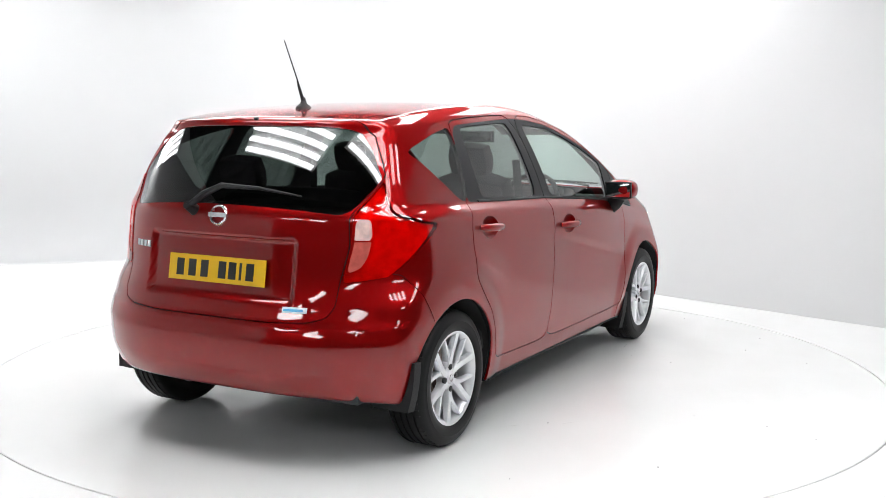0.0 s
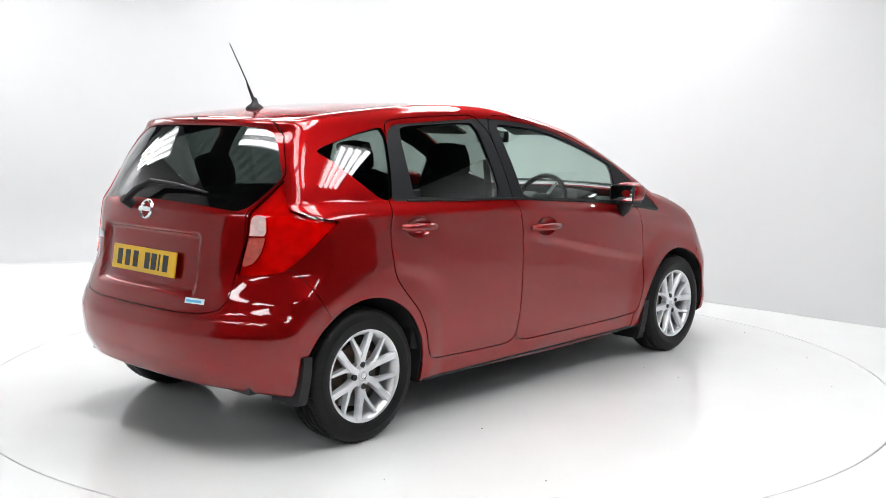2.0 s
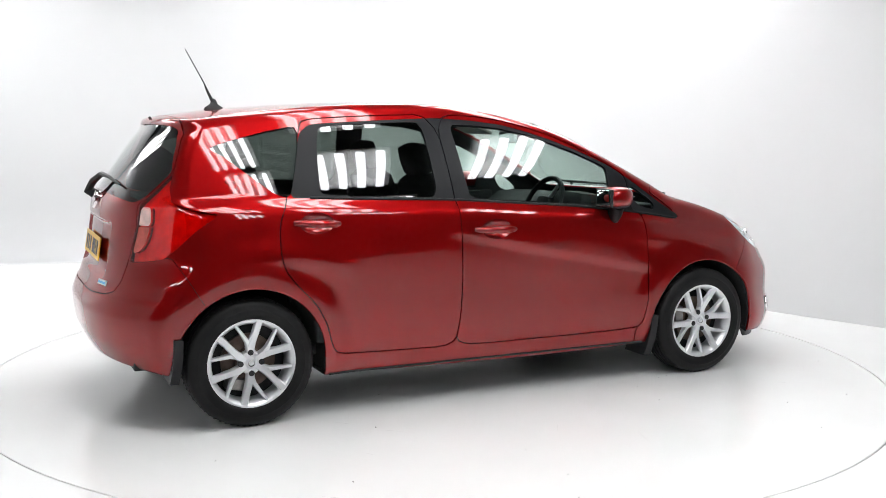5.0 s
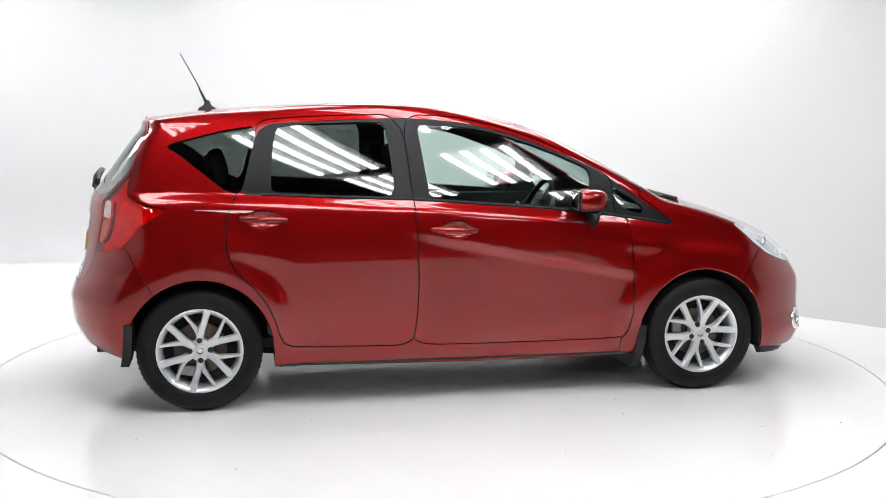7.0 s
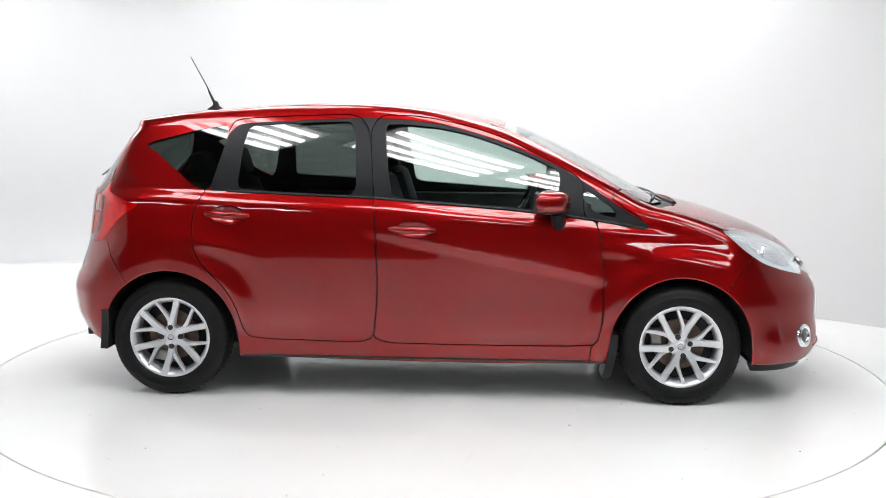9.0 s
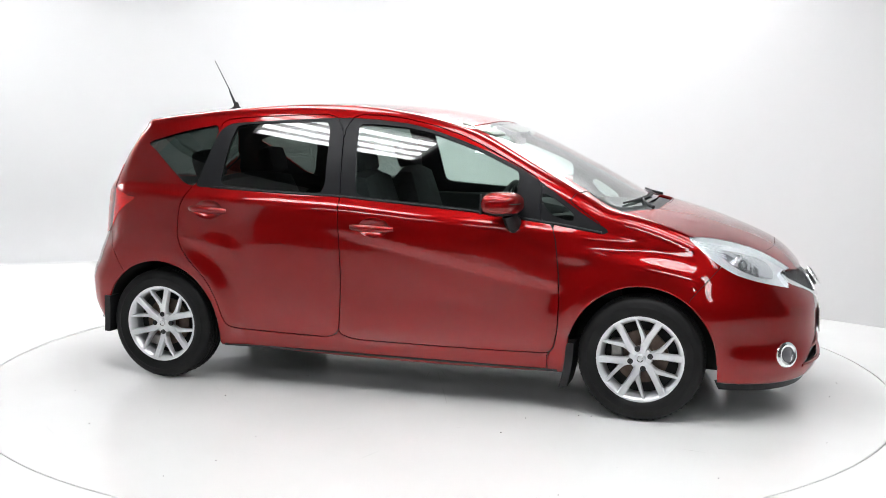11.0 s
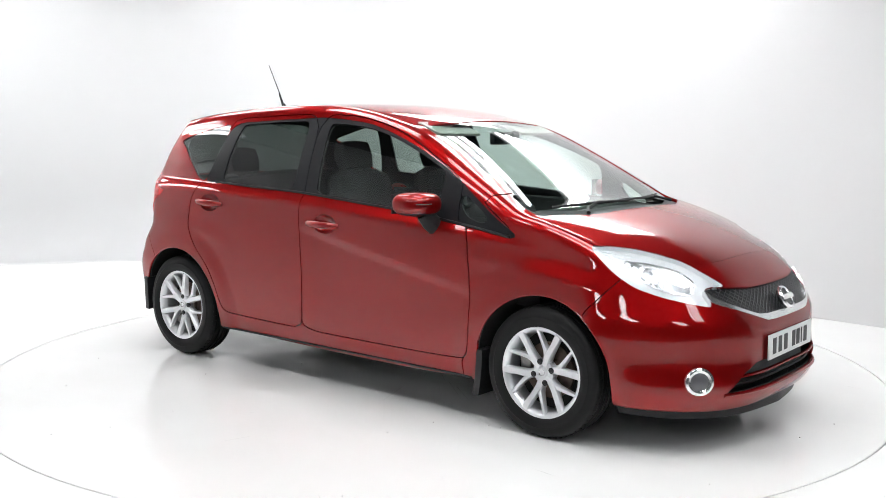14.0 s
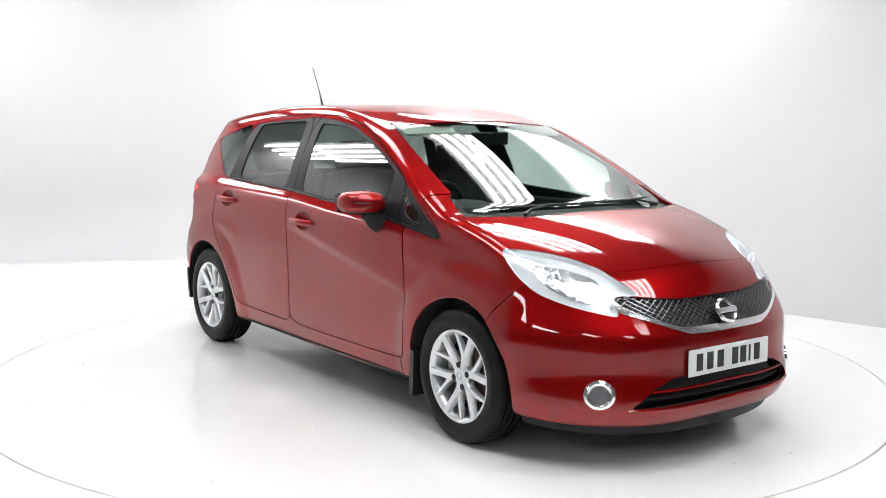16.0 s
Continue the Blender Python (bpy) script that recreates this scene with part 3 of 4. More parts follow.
car = new("car")
tagged(car, "metallic red five-door hatchback car standing on a white turntable", "car")
panel("body_shell", shell, ["body"], PAINT, car, "metallic red roof, quarter panels and sills")
panel("inner_lining", shell, [n for n in shell.names if n not in ("arch", "cup", "quarter_window", "rear_pane", "front_pane", "nose_pane", "rear_screen", "screen", "headlamp", "head_core", "tail_lamp", "tail_pink", "tail_rose", "intake", "head_seal", "tail_seal")], DARK_INSIDE, car, "dark inner lining", offset=-0.022, skirt=0)
panel("underbody", shell, ["under"], UNDER, car, "black underbody", skirt=0)
bonnet = panel("bonnet", shell, ["bonnet"], PAINT, car)
tailgate = panel("tailgate", shell, ["tailgate"], PAINT, car)
front_bumper = panel("front_bumper", shell, ["front_bumper"], PAINT, car)
rear_bumper = panel("rear_bumper", shell, ["rear_bumper"], PAINT, car)
panel("windscreen", shell, ["screen"], GLASS_CLEAR, car, "clear green-tinted windscreen", offset=-0.003, skirt=0)
panel("cowl", shell, ["cowl"], BLACK_PLASTIC, car, "black plastic scuttle panel", offset=-0.018, skirt=0)
panel("rear_window", shell, ["rear_screen"], GLASS_REAR, tailgate, "dark privacy glass", offset=-0.002, skirt=0.004, field=rear_glass_field)
panel("grille", shell, ["grille"], GRILLE_MAT, front_bumper, "black radiator grille backing", offset=-0.03, skirt=0)
panel("grille_surround", shell, ["chrome"], CHROME, front_bumper, "chrome V-shaped grille surround", offset=0.006, skirt=0.03)
panel("lower_intake", shell, ["intake"], BLACK_PLASTIC, front_bumper, "black lower air intake", offset=-0.06, skirt=0)
DOORS = {}
for sd in (-1, 1):
    one = (sd,)
    panel("front_wing", shell, ["wing"], PAINT, car, sides=one)
    rear_door = panel("rear_door", shell, ["rear_door"], PAINT, car, sides=one)
    front_door = panel("front_door", shell, ["front_door"], PAINT, car, sides=one)
    DOORS[sd] = (front_door, rear_door)
    panel("window_frame", shell, ["rear_door_trim"], BLACK_TRIM, rear_door, "satin black window frame", offset=-0.002, sides=one)
    panel("window_frame", shell, ["front_door_trim"], BLACK_TRIM, front_door, "satin black window frame", offset=-0.002, sides=one)
    panel("pillar_trim", shell, ["trim"], BLACK_TRIM, car, "satin black pillar trim", offset=-0.002, sides=one)
    panel("front_quarter_trim", shell, ["nose_trim"], BLACK_TRIM, car, "satin black quarter trim", offset=-0.002, sides=one)
    panel("window", shell, ["rear_pane"], GLASS_DARK, rear_door, "dark privacy glass", offset=-0.006, skirt=0.003, sides=one, field=side_glass_field)
    panel("window", shell, ["front_pane"], GLASS_CLEAR, front_door, "clear side glass", offset=-0.006, skirt=0.003, sides=one, field=side_glass_field)
    panel("quarter_window", shell, ["quarter_window"], GLASS_DARK, car, "dark rear quarter glass", offset=-0.002, skirt=0.003, sides=one, field=side_glass_field)
    panel("front_quarter_window", shell, ["nose_pane"], GLASS_CLEAR, car, "small clear quarter glass", offset=-0.005, skirt=0.003, sides=one, field=side_glass_field)
    lamp = panel("tail_lamp", shell, ["tail_lamp"], LENS_RED, car, "red boomerang tail lamp", offset=0.004, skirt=0.02, sides=one)
    head = panel("headlamp", shell, ["headlamp", "head_core"], LENS_CLEAR, car, "clear swept-back headlamp", offset=0.002, skirt=0.01, sides=one)
    panel("lamp_core", shell, ["head_core"], FACETS, head, "faceted chrome reflector", offset=-0.019, skirt=0.01, sides=one)
    panel("lamp_seal", shell, ["head_seal"], BLACK_TRIM, head, "black lamp seal", offset=-0.003, skirt=0.003, sides=one)
    panel("lamp_seal", shell, ["tail_seal"], BLACK_TRIM, lamp, "black lamp seal", offset=-0.003, skirt=0.02, sides=one)
    panel("reversing_lens", shell, ["tail_pink"], LAMP_PINK, lamp, "ribbed pale pink lens", offset=0.001, skirt=0.01, sides=one)
    panel("fog_lens", shell, ["tail_rose"], LAMP_ROSE, lamp, "ribbed rose lens", offset=0.001, skirt=0.01, sides=one)
    panel("reflector", shell, ["tail_lamp"], LAMP_RED, lamp, offset=-0.022, skirt=0.0, sides=one)
    panel("reflector", shell, ["headlamp", "head_core"], REFLECTOR, head, offset=-0.024, skirt=-0.022, sides=one)

# ---- wheels ----
def spoke_bm(stations):
    """A cast spoke through (radius, degrees, width, depth, face) stations, seen along the axle."""
    bm = bmesh.new()
    rings = []
    for i, (r, deg, w, d, face) in enumerate(stations):
        a = radians(deg)
        r0, a0 = stations[max(i - 1, 0)][0], radians(stations[max(i - 1, 0)][1])
        r1, a1 = stations[min(i + 1, len(stations) - 1)][0], radians(stations[min(i + 1, len(stations) - 1)][1])
        t = Vector((r1 * math.cos(a1) - r0 * math.cos(a0), 0, r1 * math.sin(a1) - r0 * math.sin(a0))).normalized()
        s = Vector((-t.z, 0, t.x))
        c = Vector((r * math.cos(a), face, r * math.sin(a)))
        ring = [c + s * (w * k) + Vector((0, h, 0)) for k, h in ((-0.5, d), (-0.46, 0.006), (-0.34, 0.0), (0.34, 0.0), (0.46, 0.006), (0.5, d))]
        rings.append([bm.verts.new(p) for p in ring])
    for p, q in zip(rings, rings[1:]):
        for k in range(6):
            bm.faces.new((p[k], p[(k + 1) % 6], q[(k + 1) % 6], q[k]))
    bm.faces.new(rings[0])
    bm.faces.new(rings[-1][::-1])
    bmesh.ops.recalc_face_normals(bm, faces=bm.faces)
    return bm


def tyre_bm():
    half = [(0.199, -0.072), (0.204, -0.084), (0.212, -0.0885), (0.214, -0.0905), (0.235, -0.0945), (0.252, -0.0945), (0.254, -0.0930), (0.268, -0.0915), (0.284, -0.085), (0.294, -0.075), (0.2985, -0.062),
            (0.3000, -0.052), (0.2930, -0.0505), (0.2930, -0.0455), (0.3008, -0.044), (0.3014, -0.020), (0.2940, -0.0185), (0.2940, -0.0115), (0.3016, -0.010)]
    full = half + [(r, -y) for r, y in reversed(half)]
    bm = lathe_bm(full, 96)
    # cross grooves in the shoulder
    for i in range(64):
        a = 2 * math.pi * (i + 0.5) / 64
        for s in (-1, 1):
            rot = Matrix.Rotation(a + 0.02 * s, 4, "Y")
            box_bm((0.0085, 0.020, 0.004), bevel=0, at=(0, 0, 0), turn=rot @ Matrix.Translation((0, s * 0.064, 0.2975)) @ Matrix.Rotation(radians(-20 * s), 4, "X"), bm=bm)
    return bm


wheel = part("wheel", lathe_bm([(0.208, -0.086), (0.209, -0.081), (0.199, -0.070), (0.190, 0.060), (0.200, 0.080), (0.196, 0.080), (0.180, 0.058), (0.177, -0.040), (0.183, -0.064), (0.194, -0.081), (0.203, -0.086)], 72, close=True), ALLOY, car, "silver alloy wheel with forked spokes")
part("tyre", tyre_bm(), RUBBER, wheel, "black rubber tyre with shoulder grooves")
for k in range(6):
    b = 60.0 * k
    part("spoke", spoke_bm([(0.030, b + 12, 0.036, 0.034, -0.068), (0.068, b + 11, 0.042, 0.034, -0.069), (0.100, b + 6, 0.036, 0.030, -0.073), (0.140, b + 2, 0.034, 0.026, -0.078), (0.197, b, 0.040, 0.016, -0.0845)]), ALLOY, wheel)
    part("spoke", spoke_bm([(0.066, b + 13, 0.030, 0.034, -0.066), (0.103, b + 20, 0.024, 0.028, -0.069), (0.147, b + 28, 0.0195, 0.024, -0.075), (0.196, b + 33, 0.016, 0.018, -0.081)]), ALLOY, wheel)
part("hub", lathe_bm([(0.0, -0.067), (0.044, -0.067), (0.054, -0.061), (0.058, -0.030), (0.0, -0.030)], 48), ALLOY, wheel)
part("hub_cap", lathe_bm([(0.0, -0.074), (0.020, -0.073), (0.026, -0.069), (0.028, -0.064), (0.0, -0.064)], 40), ALLOY, wheel, "silver hub cap with plain emblem")
part("emblem", lathe_bm([(0.012, -0.0745), (0.016, -0.0755), (0.0165, -0.073), (0.012, -0.073)], 32, close=True), CHROME, wheel)
for k in range(4):
    a = radians(90 * k + 13)
    c = Vector((0.049 * math.cos(a), 0, 0.049 * math.sin(a)))
    # the flat outer ring is ink-dark in place of a shaded recess round the nut
    bm = lathe_bm([(0.0, -0.0745), (0.007, -0.0745), (0.008, -0.0718), (0.0135, -0.0712), (0.0135, -0.060), (0.0, -0.060)], 20)
    bmesh.ops.translate(bm, vec=c, verts=bm.verts)
    part("wheel_nut", bm, INK, wheel, "dark wheel nut, its shaded recess coloured in as a flat ring")
part("brake_disc", lathe_bm([(0.0, -0.030), (0.06, -0.030), (0.065, -0.012), (0.128, -0.012), (0.128, 0.008), (0.0, 0.008)], 56), DISC, wheel, "worn brown brake disc")
part("caliper", box_bm((0.055, 0.055, 0.12), (-0.115, -0.005, 0.03), 0.012), STEEL, wheel)
part("backplate", lathe_bm([(0.0, 0.012), (0.182, 0.012), (0.182, 0.020), (0.0, 0.020)], 48), UNDER, wheel, "dark backplate")
ROLL = {(-1.3, -1): 79, (1.3, -1): 4, (-1.3, 1): 12, (1.3, 1): 40}
first = True
for (x, s), deg in ROLL.items():
    m = Matrix.Translation((x, s * 0.735, 0.3018)) @ Matrix.Rotation(0 if s < 0 else math.pi, 4, "Z") @ Matrix.Rotation(radians(-deg), 4, "Y")
    if first:
        wheel.matrix_basis = m
        first = False
    else:
        copy_thing(wheel, m)

for x in (-1.297, 1.30):
    for s in (-1, 1):
        bm = bmesh.new()
        rows = []
        for i in range(33):
            a = math.pi * i / 32
            rows.append([bm.verts.new((x + 0.362 * math.cos(a), s * y, 0.30 + 0.362 * math.sin(a))) for y in (0.815, 0.70, 0.50)])
        for dz in (1,):
            rows = [[bm.verts.new((x + 0.362, s * y, 0.205)) for y in (0.78, 0.70, 0.50)]] + rows + [[bm.verts.new((x - 0.362, s * y, 0.285 if x < 0 else 0.205)) for y in (0.76, 0.70, 0.50)]]
        for p, q in zip(rows, rows[1:]):
            for k in range(2):
                bm.faces.new((p[k], p[k + 1], q[k + 1], q[k]))
        bm.faces.new([r[2] for r in rows])
        part("wheel_arch_liner", bm, UNDER, car, "black wheel arch liner")
        # arch lip
        lip = []
        for i in range(41):
            a = math.pi * (i / 40)
            px, pz = x + 0.357 * math.cos(a), 0.30 + 0.357 * math.sin(a)
            p, n = body_point(px, pz, -0.006, s)
            lip.append(p)
        part("arch_lip", tube_bm(lip, 0.0065, 8), PAINT, car)

# ---- mud flaps, sill edge, front lip ----
def flap_bm(x, s, top, low, lean):
    bm = bmesh.new()
    n = 8
    fr, bk = [], []
    for i in range(n + 1):
        f = i / n
        z = top + (low - top) * f
        w = 0.10 + 0.10 * math.sin(min(1, f * 1.6) * math.pi / 2)
        xo = x + lean * f * f
        fr.append([bm.verts.new((xo + 0.020, s * y, z)) for y in (0.835 - 0.02 * f * f, 0.835 - w)])
        bk.append([bm.verts.new((xo - 0.020, s * y, z)) for y in (0.828 - 0.02 * f * f, 0.835 - w)])
    for a, b, flip in ((fr[i], fr[i + 1], 0) for i in range(n)):
        bm.faces.new((a[0], a[1], b[1], b[0]))
    for i in range(n):
        bm.faces.new((bk[i][0], bk[i + 1][0], bk[i + 1][1], bk[i][1]))
        bm.faces.new((fr[i][0], fr[i + 1][0], bk[i + 1][0], bk[i][0]))
        bm.faces.new((fr[i][1], bk[i][1], bk[i + 1][1], fr[i + 1][1]))
    bm.faces.new((fr[n][0], fr[n][1], bk[n][1], bk[n][0]))
    bm.faces.new((fr[0][0], bk[0][0], bk[0][1], fr[0][1]))
    bmesh.ops.recalc_face_normals(bm, faces=bm.faces)
    return bm


for s in (-1, 1):
    part("mud_flap", flap_bm(-1.632, s, 0.44, 0.235, -0.02), BLACK_PLASTIC, car, "black plastic mud flap")
    part("mud_flap", flap_bm(0.965, s, 0.36, 0.135, -0.035), BLACK_PLASTIC, car, "black plastic mud flap")
    part("sill_seam", tube_bm([body_point(x, 0.212, 0.001, s)[0] for x in np.linspace(-0.92, 0.9, 24)], 0.006, 6), UNDER, car)

bm = bmesh.new()
rows = []
for i in range(57):
    y = -0.75 + 1.50 * i / 56
    a = abs(y)
    x = 2.075 - 0.9 * a ** 3.5 - 0.10 * a
    low = 0.142 + 0.03 * (a / 0.75) ** 6
    rows.append([bm.verts.new(v) for v in ((x + 0.012, y, 0.215), (x + 0.004, y, low), (x - 0.010, y, low), (x - 0.03, y, 0.215))])
for p, q in zip(rows, rows[1:]):
    for k in range(3):
        bm.faces.new((p[k], p[k + 1], q[k + 1], q[k]))
bm.faces.new(rows[0])
bm.faces.new(rows[-1][::-1])
bmesh.ops.recalc_face_normals(bm, faces=bm.faces)
part("air_dam", bm, BLACK_PLASTIC, front_bumper, "black rubber air dam lip")
# ---- front details ----
bars = None
for sl in (-1, 1):
    for c in np.arange(-1.2, 1.2, 0.034):
        run = []
        for y in np.arange(-0.53, 0.531, 0.004):
            z = 0.64 + sl * 0.62 * (y - c)
            keep = 0.56 < z < 0.73 and GRILLE(np.array([abs(y)]), np.array([z]))[0] < -0.002
            if keep:
                run.append((y, z))
            elif len(run) > 3:
                break
        if len(run) > 3:
            ids = [0, len(run) // 2, len(run) - 1]
            bars = tube_bm([end_point(*run[i], 1, -0.010)[0] for i in ids], 0.0027, 4, bm=bars)
tagged(part("grille_mesh", bars, GRILLE_BAR, front_bumper, "smoked diamond grille mesh"), kind="stuff")
for z, tilt in ((0.343, 0.0),):
    part("intake_slat", tube_bm([end_point(y, z - 0.01 * abs(y), 1, -0.012)[0] for y in np.linspace(-0.425, 0.425, 21)], 0.011, 8, flat=0.6), PAINT, front_bumper, "red intake slat")
    part("intake_bar", tube_bm([end_point(y, 0.305, 1, -0.035)[0] for y in np.linspace(-0.46, 0.46, 21)], 0.006, 6), BLACK_PLASTIC, front_bumper)
part("intake_lip", tube_bm([end_point(y, 0.268 - 0.006 * abs(y), 1, -0.002)[0] for y in np.linspace(-0.52, 0.52, 27)], 0.009, 8), PAINT, front_bumper)
for s in (-1, 1):
    p, n = end_point(s * 0.612, 0.331, 1, 0.0)
    m = frame_at(p, n)
    ring = lathe_bm([(0.034, -0.012), (0.038, 0.006), (0.048, 0.009), (0.059, 0.004), (0.062, -0.006), (0.050, -0.014)], 48, "Z", close=True)
    bmesh.ops.scale(ring, vec=(1.08, 1.0, 1.0), verts=ring.verts)
    bmesh.ops.transform(ring, matrix=m, verts=ring.verts)
    fog = part("fog_lamp", ring, CHROME, front_bumper, "round fog lamp with chrome ring")
    lens = lathe_bm([(0.0, 0.008), (0.015, 0.007), (0.032, 0.003), (0.046, -0.004)], 36, "Z")
    bmesh.ops.transform(lens, matrix=m, verts=lens.verts)
    part("lens", lens, SMOKED, fog, "smoked fog lamp lens")


def badge(parent, p, n, r):
    m = frame_at(p, n)
    ring = lathe_bm([(r * 0.74, 0.0), (r * 0.78, 0.008), (r * 0.9, 0.011), (r, 0.004), (r, -0.004), (r * 0.74, -0.004)], 48, "Z", close=True)
    bmesh.ops.transform(ring, matrix=m, verts=ring.verts)
    ob = part("emblem", ring, CHROME, parent, "plain chrome ring emblem with a bar")
    part("emblem_bar", box_bm((r * 2.15, r * 0.42, 0.014), bevel=0.003, turn=m @ Matrix.Translation((0, 0, 0.006))), CHROME, ob)


def plate(parent, centre, normal, mat, word):
    m = frame_at(centre, normal)
    ob = part("number_plate", box_bm((0.52, 0.111, 0.006), bevel=0.002, turn=m), mat, parent, word)
    for i, c in enumerate((-3.15, -2.08, -1.0, 0.55, 1.42, 2.12, 2.92)):
        w = 0.012 if i == 5 else 0.040
        part("plate_bar", box_bm((w, 0.072, 0.0015), bevel=0, turn=m @ Matrix.Translation((c * 0.062, 0, 0.0036))), INK, ob)


p, n = end_point(0, 0.617, 1, 0.026)
disc = lathe_bm([(0.0, 0.0), (0.044, 0.0), (0.046, -0.02), (0.0, -0.02)], 32, "Z")
bmesh.ops.transform(disc, matrix=frame_at(p, n), verts=disc.verts)
part("emblem_backing", disc, GRILLE_MAT, front_bumper, "black emblem backing")
badge(front_bumper, p, n, 0.056)
plate(front_bumper, Vector((2.118, 0, 0.440)), (1, 0, 0.02), WHITE_PLATE, "white number plate with dark bars")
plate(tailgate, Vector((-1.886, 0, 0.792)), (-1, 0, 0.16), YELLOW, "yellow number plate with dark bars")
p, n = end_point(0, 1.018, -1, 0.002)
badge(tailgate, p, n, 0.046)
for k in range(4):
    p, n = end_point(0.500 - 0.030 * k, 0.872, -1, 0.002)
    part("model_badge", box_bm((0.022, 0.027, 0.004), bevel=0.001, turn=frame_at(p, n)), ALLOY, tailgate, "small chrome lettering bar")
p, n = end_point(-0.412, 0.658, -1, 0.002)
sticker = part("sticker", box_bm((0.108, 0.024, 0.0015), bevel=0, turn=frame_at(p, n)), STICKER_WHITE, tailgate, "pale blue and white sticker")
part("sticker_band", box_bm((0.085, 0.010, 0.001), bevel=0, turn=frame_at(p, n) @ Matrix.Translation((-0.006, -0.001, 0.0012))), STICKER_BLUE, sticker)
p, n = end_point(0.018, 1.418, -1, 0.0)
part("washer_nozzle", box_bm((0.022, 0.012, 0.02), bevel=0.004, turn=frame_at(p, n)), BLACK_PLASTIC, tailgate, "small black washer nozzle")
part("plate_shelf", tube_bm([end_point(y, 0.932, -1, 0.001)[0] for y in np.linspace(-0.33, 0.33, 13)], 0.003, 8), PAINT, tailgate)

# rear wiper
pts = [end_point(0.145, 1.035, -1, 0.035)[0], end_point(0.08, 1.075, -1, 0.05)[0], end_point(0.01, 1.115, -1, 0.045)[0], end_point(-0.18, 1.115, -1, 0.035)[0], end_point(-0.375, 1.098, -1, 0.02)[0]]
rear_wiper = part("rear_wiper", tube_bm(pts, [0.020, 0.022, 0.018, 0.011, 0.005], 8, flat=0.7), BLACK_PLASTIC, tailgate, "black rear wiper arm")
part("wiper_pivot", tube_bm([end_point(0.145, 1.035, -1, -0.005)[0], end_point(0.145, 1.035, -1, 0.05)[0]], [0.026, 0.020], 14), BLACK_PLASTIC, rear_wiper)


def top_point(x, y, lift=0.0):
    p = body_hit(np.array([[x, y, 0.7]]), np.array([[0.0, 0.0, 1.0]]))
    return Vector(p[0] + lift * body_normal(p)[0])


for path, arm in (([(1.165, -0.55), (1.20, -0.40), (1.225, -0.2), (1.24, 0.06)], [(1.30, -0.44), (1.25, -0.36), (1.222, -0.24)]),
                  ([(1.225, -0.02), (1.225, 0.2), (1.19, 0.40), (1.15, 0.52)], [(1.25, 0.50), (1.22, 0.46), (1.19, 0.40)])):
    wiper = part("windscreen_wiper", tube_bm([top_point(x, y, 0.006) for x, y in path], [0.005, 0.007, 0.008, 0.005], 6), BLACK_PLASTIC, car, "black windscreen wiper")
    part("wiper_arm", tube_bm([top_point(x, y, 0.006) for x, y in arm], [0.010, 0.008, 0.006], 6), BLACK_PLASTIC, wiper)

# aerial
base = lathe_bm([(0.0, 0.05), (0.008, 0.045), (0.014, 0.02), (0.032, 0.004), (0.036, -0.012), (0.0, -0.012)], 24, "Z")
bmesh.ops.scale(base, vec=(1.5, 0.8, 1), verts=base.verts)
bmesh.ops.translate(base, vec=(-1.265, 0, 1.474), verts=base.verts)
aerial = part("aerial", base, BLACK_PLASTIC, car, "thin black roof aerial")
part("mast", tube_bm([(-1.268, 0, 1.50), (-1.303, 0, 1.575), (-1.312, 0, 1.60), (-1.405, 0, 1.770)], [0.009, 0.006, 0.0032, 0.0024], 8), BLACK_PLASTIC, aerial)
for s in (-1, 1):
    part("belt_strip", tube_bm([body_point(x, z, 0.001, s)[0] for x, z in zip(np.linspace(-1.0, 1.10, 36), np.interp(np.linspace(-1.0, 1.10, 36), [-1.0, -0.7, -0.25, 0.14, 0.43, 0.71, 0.88, 1.10], [1.056, 1.044, 1.029, 1.001, 0.981, 0.953, 0.930, 0.895]))], 0.0065, 6), BLACK_TRIM, car, "thin black belt strip")

